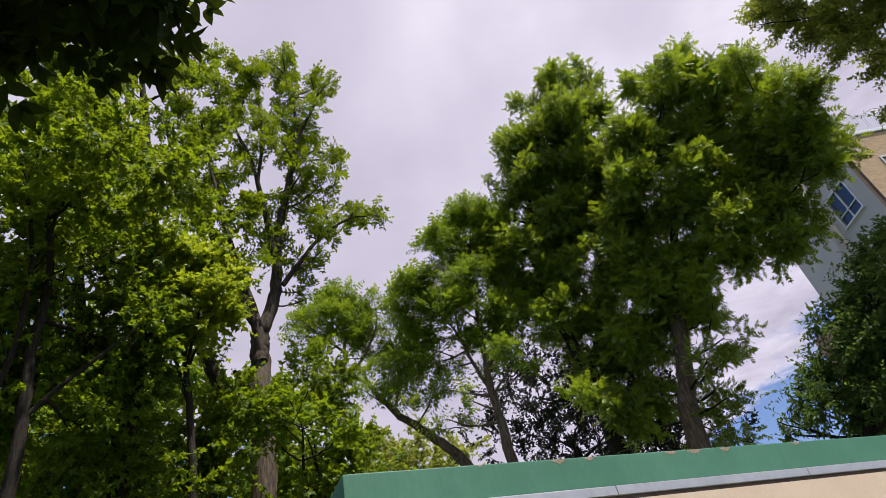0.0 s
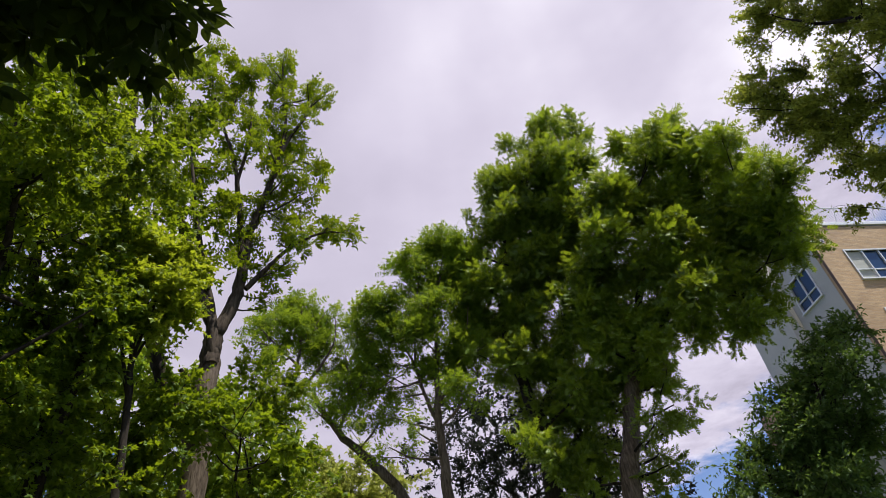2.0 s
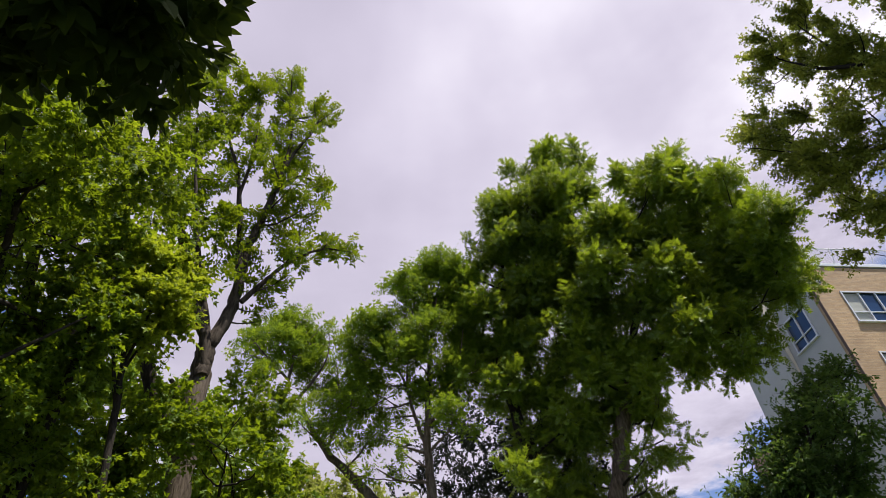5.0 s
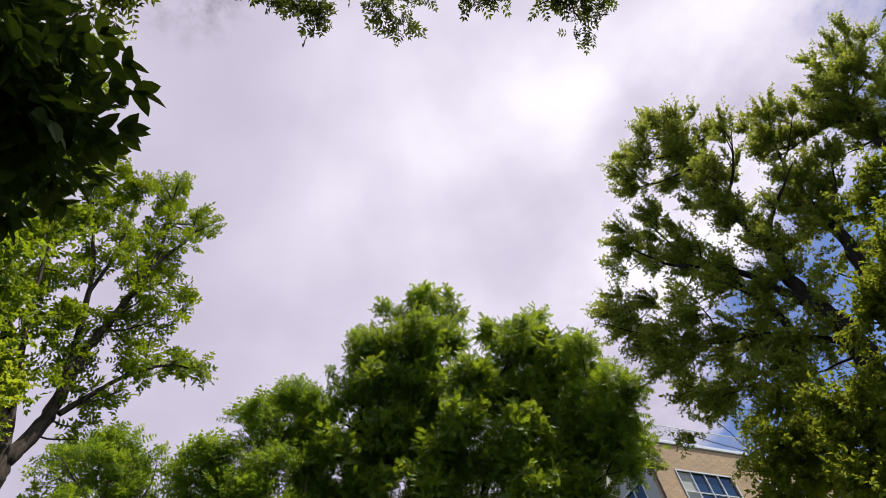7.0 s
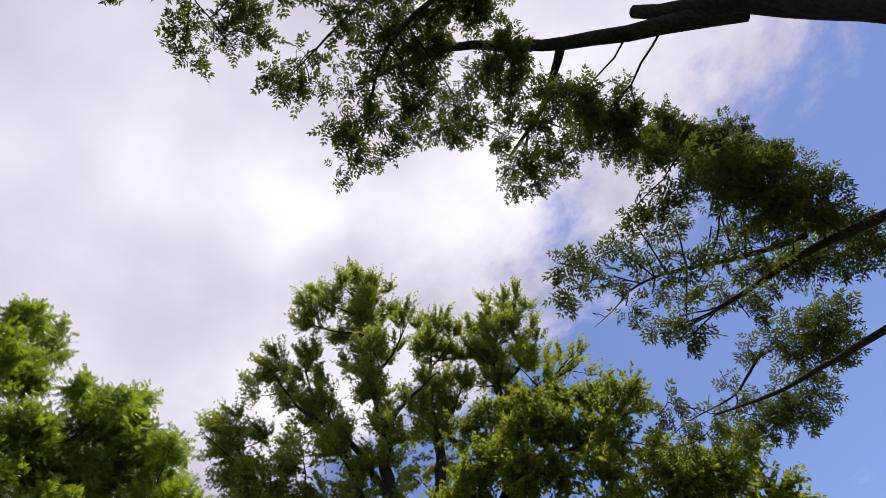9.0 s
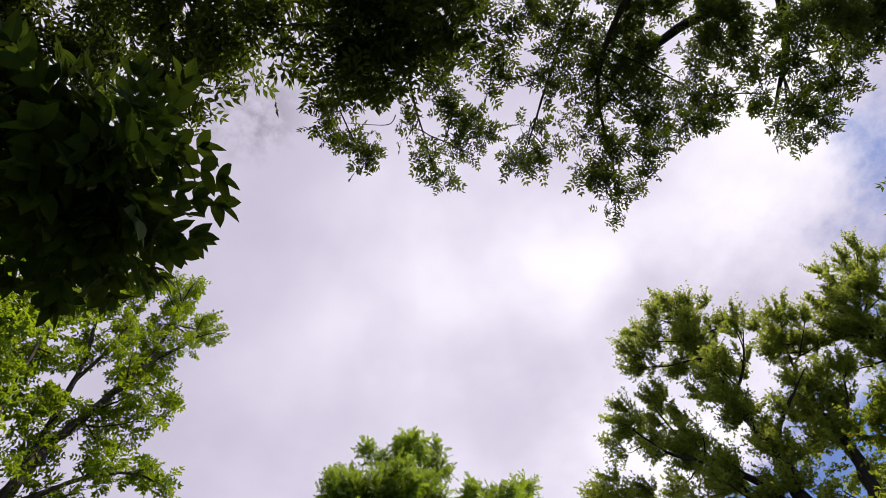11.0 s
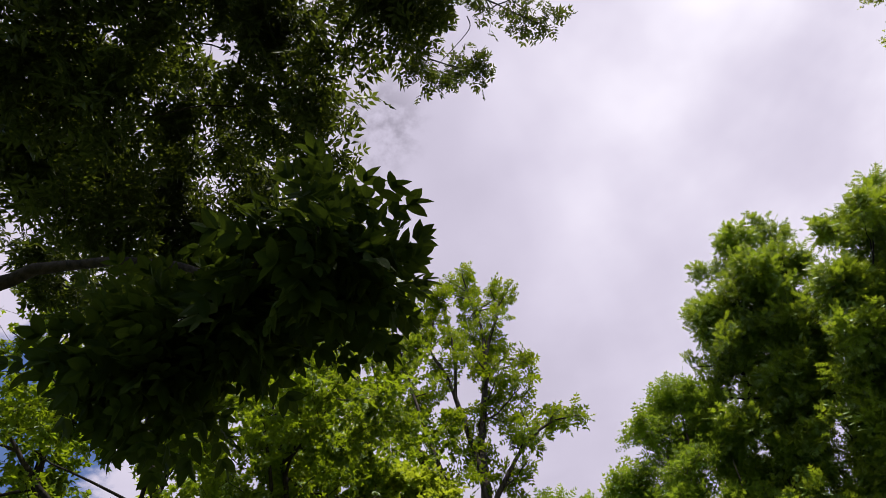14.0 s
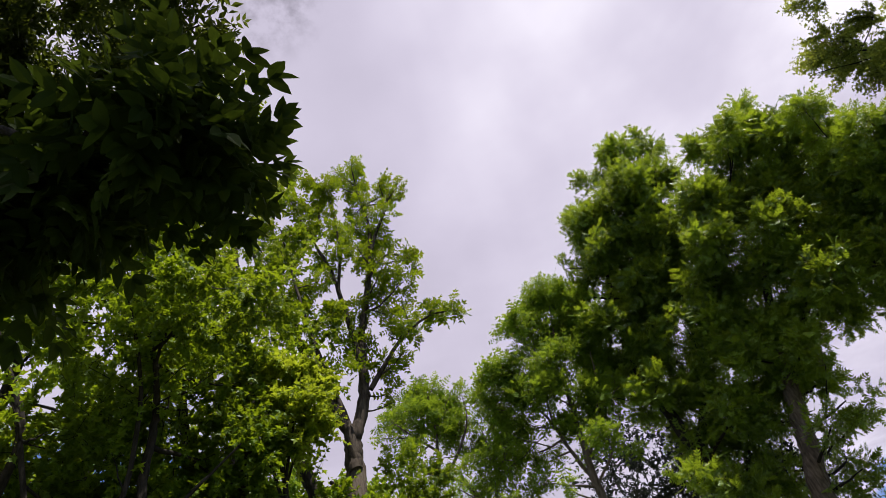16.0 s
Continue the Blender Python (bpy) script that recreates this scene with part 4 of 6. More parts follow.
tree = Tree("distant_tree", "dense green tree behind the maples", (-9.08, 17.82), BARK_DARK, LEAF_BACK, blade(0.6), 0.2, 10, tips=36, shoots=7, leaves=14, sprig=0.6, gaps=0.25, grain=0.7)
tree.trunk((0.00, 0.00, -0.05, 0.250), (0.00, 0.00, 6.59, 0.200), (0.00, 0.00, 9.68, 0.120))
tree.clumps((3.21, 0.25, 10.46, 1.50), (1.59, 0.72, 11.79, 1.60), (0.00, 0.00, 12.23, 1.70), (-1.52, -0.86, 11.79, 1.70), (-2.96, -1.85, 10.93, 1.70), (0.95, 0.45, 9.28, 1.70), (-0.92, -0.50, 9.28, 1.70), (-2.68, -1.64, 8.49, 1.70), (2.57, 1.09, 8.49, 1.60), (-4.30, -2.96, 9.68, 1.80))
tree.grow()

# tan trunk below, darker stems above: the crown's shade is in the stem bark
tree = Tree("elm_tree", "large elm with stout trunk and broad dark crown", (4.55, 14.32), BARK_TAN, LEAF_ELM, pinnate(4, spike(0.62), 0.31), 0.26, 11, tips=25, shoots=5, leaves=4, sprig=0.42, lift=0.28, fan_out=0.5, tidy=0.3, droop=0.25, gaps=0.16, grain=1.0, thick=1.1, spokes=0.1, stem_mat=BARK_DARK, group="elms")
tree.trunk((0.00, 0.00, -0.05, 0.275), (0.00, 0.00, 5.48, 0.250), (0.36, -0.12, 6.87, 0.210), (0.73, -0.25, 8.10, 0.190), (1.19, -0.43, 9.32, 0.170), (1.75, -0.68, 10.48, 0.130))
tree.stem((1.14, -0.41, 9.16, 0.130), (2.24, -0.91, 10.14, 0.120), (3.14, -1.39, 11.00, 0.100), (3.72, -1.73, 11.57, 0.085), (4.26, -2.09, 11.94, 0.065), (4.87, -2.54, 12.40, 0.030))
tree.stem((1.34, -0.50, 9.59, 0.120), (1.74, -0.59, 10.96, 0.100), (2.56, -0.90, 12.36, 0.080), (3.37, -1.27, 13.62, 0.050), (4.19, -1.71, 14.89, 0.020))
tree.stem((1.13, -0.41, 9.17, 0.110), (0.76, -0.29, 10.80, 0.090), (0.66, -0.28, 12.00, 0.070), (1.26, -0.55, 13.04, 0.050), (2.32, -1.08, 13.91, 0.030), (3.73, -1.95, 15.90, 0.012))
tree.stem((3.13, -1.41, 10.98, 0.060), (3.40, -1.95, 10.13, 0.050), (3.55, -2.44, 9.28, 0.020))
tree.stem((4.22, -2.14, 11.90, 0.050), (4.73, -2.47, 11.62, 0.040), (5.15, -2.76, 10.99, 0.015))
tree.clumps((4.79, -1.13, 17.56, 0.27), (2.94, -2.71, 15.08, 0.30), (4.02, -2.11, 15.37, 0.32), (3.15, -0.96, 16.73, 0.40), (4.31, -2.24, 14.58, 0.46), (4.36, -3.55, 13.80, 0.26), (5.04, -2.73, 13.73, 0.47), (4.61, -3.85, 12.05, 0.42), (4.77, -4.03, 11.53, 0.24), (5.46, -3.72, 11.96, 0.12), (4.52, -3.44, 11.29, 0.41), (4.63, -2.43, 12.46, 0.50), (4.84, -1.16, 14.13, 0.55))
tree.clumps((4.61, -3.39, 10.70, 0.36), (6.13, -2.04, 11.40, 0.26), (4.59, -2.91, 10.11, 0.27), (5.67, -2.17, 10.97, 0.24), (4.66, -2.40, 10.82, 0.33), (4.83, -1.68, 11.92, 0.33), (4.39, -1.09, 12.87, 0.47), (4.02, -0.92, 14.20, 0.58), (2.47, -2.09, 11.69, 0.50), (3.16, -0.26, 15.30, 0.57), (1.58, -1.70, 13.96, 0.50), (2.24, -0.24, 11.94, 0.63), (1.05, -1.66, 12.20, 0.50))
tree.clumps((2.56, -1.69, 10.83, 0.46), (2.49, -2.15, 9.73, 0.44), (3.89, -1.52, 10.62, 0.31), (3.73, -2.38, 9.69, 0.31), (4.16, -1.89, 9.26, 0.24), (3.29, -2.38, 8.97, 0.30), (3.33, -1.85, 8.66, 0.20), (3.72, -0.55, 10.15, 0.37), (2.84, -0.96, 9.49, 0.27), (2.18, -0.93, 9.95, 0.41), (1.52, 0.06, 10.52, 0.48), (1.43, 0.85, 12.47, 0.53), (0.24, -0.53, 10.28, 0.41), (3.54, -2.90, 8.37, 0.10))
tree.clumps((1.29, -1.21, 8.89, 0.21), (1.37, -1.49, 8.24, 0.14), (1.08, -0.65, 8.64, 0.21), (1.76, 0.01, 8.68, 0.21), (1.88, 0.02, 8.01, 0.24), (1.44, -1.66, 7.09, 0.13), (0.72, -1.19, 7.04, 0.21), (1.33, -0.89, 7.06, 0.12), (1.27, 0.50, 7.02, 0.17), (1.04, -0.42, 6.40, 0.10), (0.78, -0.16, 8.90, 0.31), (0.44, -0.72, 9.34, 0.35), (0.20, 0.08, 8.18, 0.35), (-0.08, 0.32, 7.11, 0.35))
tree.clumps((-1.04, -0.14, 6.30, 0.28), (0.57, 0.09, 5.91, 0.21), (1.07, 0.32, 5.73, 0.12), (1.00, -0.77, 5.30, 0.08), (0.53, -0.30, 6.31, 0.12))
tree.clumps((1.43, -0.29, 9.03, 0.37), (3.25, -1.54, 10.73, 0.49), (3.75, -1.53, 10.98, 0.46), (3.71, -1.84, 11.37, 0.51), (4.11, -2.26, 12.31, 0.53), (1.32, -0.47, 9.81, 0.52), (1.92, -1.21, 11.26, 0.46), (3.48, -1.06, 13.83, 0.53), (3.52, -1.50, 13.46, 0.51), (1.43, -0.19, 9.99, 0.52), (0.40, -0.51, 10.90, 0.44), (0.67, -0.49, 11.86, 0.52), (1.83, -1.22, 13.67, 0.56), (2.80, -0.87, 13.68, 0.48))
tree.clumps((3.69, -1.57, 15.71, 0.63), (3.51, -1.53, 10.50, 0.32), (3.51, -1.91, 10.22, 0.39), (4.28, -2.11, 11.80, 0.50), (4.78, -2.53, 11.17, 0.36), (0.91, 0.12, 9.00, 0.48), (1.49, -0.42, 9.96, 0.34))
tree.grow()

# trunk shade is given by the dark bark
tree = Tree("elm_tree", "leaning elm with dense crown and trunk shade in its dark bark", (3.07, 15.23), BARK_DARK, LEAF_ELM, pinnate(4, spike(0.62), 0.31), 0.26, 12, tips=25, shoots=5, leaves=4, sprig=0.42, lift=0.28, fan_out=0.5, tidy=0.3, droop=0.25, gaps=0.14, grain=1.0, thick=1.1, spokes=0.1, group="elms")
tree.trunk((-0.00, 0.00, -0.05, 0.264), (-0.00, 0.00, 6.16, 0.240), (0.09, -0.02, 7.18, 0.210), (0.02, -0.00, 8.38, 0.180), (-0.16, 0.03, 9.69, 0.150), (-0.36, 0.07, 10.94, 0.120))
tree.stem((-0.16, 0.03, 9.69, 0.120), (0.31, -0.15, 11.63, 0.100), (1.07, -0.43, 13.43, 0.080), (1.60, -0.68, 15.61, 0.050), (2.58, -1.13, 18.77, 0.015))
tree.stem((0.02, -0.00, 8.38, 0.120), (1.08, -0.29, 10.02, 0.100), (1.65, -0.48, 12.04, 0.080), (1.93, -0.60, 14.23, 0.050), (3.14, -1.10, 17.27, 0.015))
tree.stem((-0.36, 0.07, 10.94, 0.090), (-0.22, -0.02, 12.78, 0.070), (0.37, -0.20, 15.16, 0.050), (1.02, -0.43, 18.13, 0.015))
tree.clumps((3.47, -0.71, 19.62, 0.29), (2.63, -0.74, 19.22, 0.33), (3.86, -0.46, 19.21, 0.33), (2.03, -0.25, 19.17, 0.44), (1.29, 0.23, 19.56, 0.25), (2.06, -1.81, 16.60, 0.44), (3.53, -0.72, 17.42, 0.35), (0.88, 0.81, 18.81, 0.31), (1.05, -1.16, 16.32, 0.50), (2.45, 0.01, 16.92, 0.54), (0.32, 0.63, 17.24, 0.27), (0.36, -1.11, 14.90, 0.47), (1.65, -0.15, 15.16, 0.56))
tree.clumps((2.47, -1.21, 14.51, 0.42), (-0.16, -0.29, 14.48, 0.42), (0.83, 1.03, 14.80, 0.57), (1.58, -0.24, 13.42, 0.53), (-0.89, 0.10, 15.79, 0.14), (-0.36, 0.79, 16.37, 0.16), (-0.78, -0.13, 14.20, 0.26), (-0.67, -0.78, 12.36, 0.44), (0.70, 1.03, 13.13, 0.49), (1.14, -1.13, 11.30, 0.38), (-1.12, 1.16, 12.38, 0.37), (-0.34, 1.23, 11.97, 0.42), (-1.81, 0.19, 10.88, 0.22), (-1.33, -0.70, 10.15, 0.22))
tree.clumps((0.37, -0.18, 10.80, 0.38), (0.89, -0.10, 9.91, 0.48), (-0.19, 0.74, 9.58, 0.38), (0.62, 1.09, 8.98, 0.49), (1.09, -0.90, 8.65, 0.44), (-0.00, -1.14, 6.92, 0.37), (1.21, 0.90, 8.02, 0.43), (-0.49, -1.12, 7.38, 0.24), (1.80, 0.68, 11.39, 0.41), (2.71, 0.19, 14.14, 0.44))
tree.clumps((0.23, 0.66, 10.32, 0.42), (0.49, -0.27, 11.62, 0.38), (0.60, -0.17, 12.78, 0.53), (0.66, -0.09, 12.52, 0.49), (0.99, -0.79, 13.45, 0.52), (1.78, -0.96, 14.99, 0.60), (1.68, -0.40, 15.77, 0.58), (1.97, -1.28, 16.98, 0.45), (2.44, -1.16, 18.92, 0.48), (0.21, 0.06, 8.47, 0.41), (0.97, -0.14, 9.40, 0.41), (0.82, -0.42, 9.96, 0.35), (1.58, -0.66, 10.93, 0.42), (1.12, -0.37, 12.78, 0.51))
tree.clumps((1.92, -0.59, 13.95, 0.39), (2.01, -0.40, 14.57, 0.49), (2.15, -0.88, 15.82, 0.58), (2.99, -0.82, 17.27, 0.67), (-0.01, -0.37, 11.40, 0.45), (0.18, 0.05, 11.75, 0.48), (0.44, 0.35, 13.92, 0.50), (0.56, -0.38, 14.71, 0.44), (0.43, -0.32, 15.19, 0.47), (0.24, -0.71, 16.44, 0.61), (0.65, -0.15, 17.02, 0.62), (-0.41, -0.60, 9.90, 0.43), (-0.51, 0.43, 11.35, 0.52))
tree.grow()

tree = Tree("ginkgo_tree", "ginkgo with spreading dark limbs and upright leafy shoots", (10.54, 5.62), BARK_DARK, LEAF_GINKGO, fan(), 0.068, 13, tips=13, shoots=6, leaves=19, sprig=0.5, lift=0.45, fan_out=0.3, stray=0.9, tidy=0.1, droop=0.1, gaps=0.1, grain=1.1, thick=1.0, spokes=0.75, limb_size=0.022, group="ginkgos")
tree.trunk((-0.00, 0.00, -0.05, 0.297), (-0.00, 0.00, 7.30, 0.270), (0.12, -0.23, 8.63, 0.230), (0.14, -0.26, 9.62, 0.190), (0.07, -0.12, 10.60, 0.150), (0.15, -0.29, 11.75, 0.120), (0.14, -0.27, 12.75, 0.100))
tree.stem((0.13, -0.25, 12.66, 0.100), (0.14, -0.25, 13.84, 0.080), (0.17, -0.29, 15.32, 0.060), (0.24, -0.41, 16.89, 0.035), (0.29, -0.49, 18.32, 0.012))
tree.stem((0.20, -0.38, 12.08, 0.060), (0.33, -0.80, 12.56, 0.050), (0.50, -1.36, 12.88, 0.035), (0.63, -1.89, 13.20, 0.012))
tree.stem((0.12, -0.22, 9.68, 0.100), (-0.10, 0.07, 10.80, 0.085), (-0.37, 0.41, 11.82, 0.070), (-0.73, 0.87, 12.44, 0.055), (-1.15, 1.35, 13.02, 0.035), (-1.49, 1.68, 14.09, 0.012))
tree.stem((-0.60, 0.96, 12.58, 0.035), (-0.72, 1.17, 13.75, 0.025), (-0.78, 1.30, 15.01, 0.010))
tree.stem((-0.42, 0.70, 8.97, 0.100), (-0.19, 0.36, 9.86, 0.090), (-0.25, 0.47, 10.87, 0.070), (-0.33, 0.64, 11.60, 0.050), (-0.34, 0.68, 13.10, 0.012))
tree.stem((0.14, -0.25, 8.88, 0.070), (-0.39, 0.83, 10.13, 0.060), (-0.87, 1.66, 10.76, 0.045), (-1.31, 2.34, 10.88, 0.030), (-1.66, 2.85, 11.53, 0.012))
tree.stem((-1.53, 2.15, 10.67, 0.025), (-1.70, 2.52, 11.96, 0.020), (-1.96, 2.95, 12.92, 0.008))
tree.stem((0.14, -0.25, 13.83, 0.050), (0.25, -0.93, 14.26, 0.035), (0.32, -1.58, 15.20, 0.010))
tree.clumps((-2.15, 2.07, 10.10, 0.17), (-1.51, 2.29, 9.73, 0.20), (-1.06, 2.13, 9.18, 0.20), (-0.42, 2.07, 8.90, 0.26), (-1.31, 2.04, 7.99, 0.15), (-1.69, 2.28, 8.88, 0.12), (-2.50, 2.07, 8.30, 0.07), (-1.18, 1.59, 9.31, 0.21))
tree.clumps((0.68, -0.05, 19.52, 0.20), (-0.68, -0.23, 17.34, 0.25), (0.40, -0.68, 17.83, 0.30), (1.24, -0.89, 18.40, 0.19), (0.18, 1.13, 18.94, 0.28), (-1.30, 0.62, 16.28, 0.24), (-1.17, 1.23, 16.53, 0.16), (-0.67, 0.18, 16.65, 0.33), (0.81, 0.12, 17.48, 0.45), (0.95, -0.84, 16.83, 0.33), (0.34, -1.58, 15.77, 0.15), (-0.74, 0.85, 16.17, 0.33), (0.09, 0.41, 15.90, 0.33), (-0.47, -0.74, 14.19, 0.30), (-0.00, -1.18, 14.31, 0.27))
tree.clumps((0.28, 0.44, 14.88, 0.20), (-0.16, -0.36, 13.59, 0.22), (-1.54, 1.51, 14.67, 0.19), (-0.98, 2.52, 15.66, 0.17), (-1.39, 2.52, 14.56, 0.16), (-0.71, 2.06, 15.03, 0.27), (-0.36, 1.41, 15.14, 0.27), (-0.50, 0.85, 14.05, 0.22), (-0.85, 0.43, 12.80, 0.15), (-0.79, 1.75, 13.89, 0.26), (-0.67, 1.19, 13.04, 0.18), (-1.25, 2.38, 14.07, 0.16))
tree.clumps((-1.68, 2.72, 13.27, 0.17), (-1.90, 3.19, 13.10, 0.16), (-2.91, 2.53, 11.84, 0.08), (-2.23, 2.11, 11.77, 0.23), (-1.73, 3.24, 12.45, 0.17), (-1.23, 2.25, 12.53, 0.27), (-0.53, 1.86, 12.71, 0.23), (-1.98, 1.58, 10.81, 0.25), (-1.89, 2.58, 11.25, 0.16), (-1.53, 0.92, 10.84, 0.32), (-0.92, 0.46, 11.24, 0.23), (-0.93, 0.15, 11.55, 0.15), (-1.56, 1.42, 10.24, 0.32), (-1.01, 0.88, 10.23, 0.25))
tree.clumps((-2.12, 1.78, 9.99, 0.18), (-0.02, 0.50, 10.85, 0.21), (-0.30, 0.76, 9.97, 0.26), (-0.70, 1.61, 10.09, 0.26), (-0.92, 2.62, 10.49, 0.23), (-1.02, 0.96, 9.01, 0.31), (-1.59, 1.58, 8.96, 0.30), (-0.65, 0.48, 8.57, 0.30))
tree.clumps((0.14, -0.15, 13.16, 0.27), (0.11, -0.27, 13.20, 0.31), (0.10, -0.03, 14.01, 0.29), (0.19, -0.07, 14.40, 0.22), (0.26, -0.10, 15.32, 0.28), (0.37, -0.29, 15.71, 0.34), (0.06, -0.38, 16.23, 0.31), (0.25, -0.34, 16.42, 0.30), (0.20, -0.47, 17.05, 0.35), (0.20, -0.33, 17.97, 0.24), (0.03, -0.37, 18.25, 0.24), (0.16, -0.37, 12.16, 0.21), (0.43, -1.02, 12.57, 0.19), (0.52, -1.53, 13.06, 0.19))
tree.clumps((0.04, -0.12, 10.13, 0.23), (-0.17, 0.04, 10.79, 0.17), (-0.05, 0.13, 11.01, 0.26), (-0.36, 0.44, 11.63, 0.25), (-0.65, 0.42, 11.97, 0.22), (-0.70, 0.98, 12.50, 0.23), (-1.32, 1.30, 13.05, 0.21), (-1.56, 1.65, 14.09, 0.28), (-0.76, 0.92, 13.06, 0.22), (-0.49, 1.23, 13.39, 0.29), (-0.66, 1.47, 14.42, 0.21), (-0.75, 1.01, 14.83, 0.31), (-0.50, 0.70, 9.29, 0.27), (-0.30, 0.42, 9.72, 0.20))
tree.clumps((-0.34, 0.60, 10.36, 0.23), (-0.14, 0.41, 10.51, 0.22), (-0.34, 0.57, 11.50, 0.17), (-0.50, 0.73, 11.82, 0.24), (-0.40, 0.64, 12.15, 0.23), (-0.60, 0.89, 12.88, 0.30), (-0.01, 0.09, 9.28, 0.26), (-0.32, 0.16, 9.44, 0.26), (-0.04, 0.54, 9.79, 0.21), (-0.24, 0.99, 10.12, 0.19), (-0.61, 1.33, 10.44, 0.17), (-1.18, 2.35, 10.70, 0.21), (-1.53, 2.43, 11.38, 0.23), (-1.59, 2.25, 10.82, 0.18))
tree.clumps((-1.44, 2.24, 11.09, 0.25), (-1.48, 2.69, 11.70, 0.25), (-1.75, 2.73, 12.16, 0.28), (-2.05, 2.77, 12.56, 0.23), (0.20, -0.75, 14.22, 0.23), (0.24, -0.99, 14.49, 0.22), (0.35, -1.49, 15.30, 0.21), (0.05, -0.20, 10.89, 0.27), (0.15, -0.34, 11.52, 0.23), (0.13, -0.37, 11.76, 0.28), (0.28, -0.27, 12.51, 0.25))
tree.grow()

tree = Tree("ginkgo_tree", "slimmer ginkgo with dark trunk between two others", (11.76, 5.43), BARK_DARK, LEAF_GINKGO, fan(), 0.068, 22, tips=13, shoots=6, leaves=19, sprig=0.5, lift=0.45, fan_out=0.3, stray=0.9, tidy=0.1, droop=0.1, gaps=0.1, grain=1.1, thick=1.0, spokes=0.75, limb_size=0.022, group="ginkgos")
tree.trunk((0.00, -0.00, -0.05, 0.220), (0.00, -0.00, 7.95, 0.200), (0.13, -0.27, 9.60, 0.170), (0.34, -0.75, 11.26, 0.140), (0.37, -0.83, 11.88, 0.120), (0.38, -0.86, 12.79, 0.090))
tree.stem((0.37, -0.84, 12.74, 0.070), (0.46, -0.98, 13.75, 0.055), (0.57, -1.19, 14.88, 0.040), (0.75, -1.60, 16.28, 0.012))
tree.stem((0.37, -0.83, 12.08, 0.050), (0.60, -1.39, 12.77, 0.040), (0.78, -1.87, 13.71, 0.015))
tree.clumps((1.16, -1.04, 17.17, 0.23), (0.25, -1.94, 15.73, 0.28), (0.24, -2.24, 14.88, 0.27), (0.92, -0.96, 15.92, 0.29), (1.18, -1.44, 15.32, 0.32), (1.44, -1.92, 15.29, 0.27), (0.92, -0.71, 14.79, 0.19), (0.44, -1.43, 13.55, 0.24), (0.82, -1.82, 13.66, 0.25), (0.50, -0.65, 13.38, 0.23), (0.62, -1.20, 12.95, 0.24), (0.15, -0.59, 12.16, 0.22), (0.90, -0.94, 12.47, 0.16), (0.47, -0.09, 12.54, 0.18), (-0.51, -0.45, 10.66, 0.23), (0.87, -0.51, 11.56, 0.25))
tree.clumps((0.16, -0.84, 12.95, 0.29), (0.35, -0.91, 13.58, 0.25), (0.82, -1.22, 13.99, 0.26), (0.38, -1.13, 14.92, 0.25), (0.43, -1.31, 15.20, 0.30), (0.93, -1.38, 15.57, 0.29), (0.54, -1.40, 15.72, 0.26), (0.49, -0.75, 12.24, 0.24), (0.60, -1.25, 12.76, 0.24), (0.60, -1.33, 12.90, 0.24), (0.75, -1.83, 13.47, 0.21), (0.52, -0.64, 11.46, 0.28), (0.19, -0.90, 11.95, 0.30), (0.38, -0.83, 12.53, 0.27))
tree.grow()

tree = Tree("ginkgo_tree", "ginkgo with pointed top behind the larger one", (13.41, 3.99), BARK_DARK, LEAF_GINKGO, fan(), 0.068, 14, tips=13, shoots=6, leaves=19, sprig=0.5, lift=0.45, fan_out=0.3, stray=0.9, tidy=0.1, droop=0.1, gaps=0.1, grain=1.1, thick=1.0, spokes=0.75, limb_size=0.022, group="ginkgos")
tree.trunk((0.00, -0.00, -0.05, 0.242), (0.00, -0.00, 8.63, 0.220), (0.18, -0.60, 10.86, 0.170), (0.28, -1.01, 13.11, 0.120), (0.28, -1.02, 13.98, 0.090))
tree.stem((0.28, -1.02, 13.98, 0.080), (0.35, -1.19, 14.91, 0.060), (0.47, -1.59, 16.03, 0.045), (0.65, -2.52, 16.94, 0.012))
tree.stem((0.27, -0.97, 13.81, 0.060), (0.40, -1.59, 14.05, 0.045), (0.52, -2.36, 14.54, 0.020))
tree.stem((0.32, -1.20, 14.88, 0.040), (0.18, -1.27, 15.91, 0.030), (0.01, -1.21, 16.46, 0.010))
tree.stem((0.28, -1.00, 12.61, 0.060), (0.43, -2.15, 13.02, 0.040), (0.49, -3.14, 13.54, 0.020), (0.46, -3.62, 13.64, 0.008))
tree.clumps((0.22, -2.76, 16.73, 0.19), (1.20, -2.17, 17.85, 0.28), (0.61, -2.86, 16.31, 0.21), (0.46, -1.81, 17.47, 0.18), (0.37, -1.65, 16.57, 0.26), (0.27, -2.24, 15.64, 0.33), (0.84, -2.69, 15.75, 0.19), (0.22, -1.01, 16.54, 0.23), (0.46, -1.37, 15.72, 0.35), (0.82, -2.02, 15.29, 0.33), (0.80, -2.69, 15.11, 0.16), (-0.28, -0.90, 15.08, 0.25), (0.98, -1.15, 15.18, 0.33), (-0.07, -1.93, 13.76, 0.23), (0.18, -0.22, 14.47, 0.21))
tree.clumps((1.28, -3.21, 14.58, 0.22, 0.50), (1.34, -2.69, 14.68, 0.25, 0.60), (0.40, -3.43, 13.15, 0.18, 0.35), (0.65, -2.65, 13.40, 0.27, 0.70), (0.87, -3.48, 13.08, 0.15, 0.25), (0.08, -2.26, 13.15, 0.25, 0.80), (0.45, -2.87, 12.79, 0.23, 0.60))
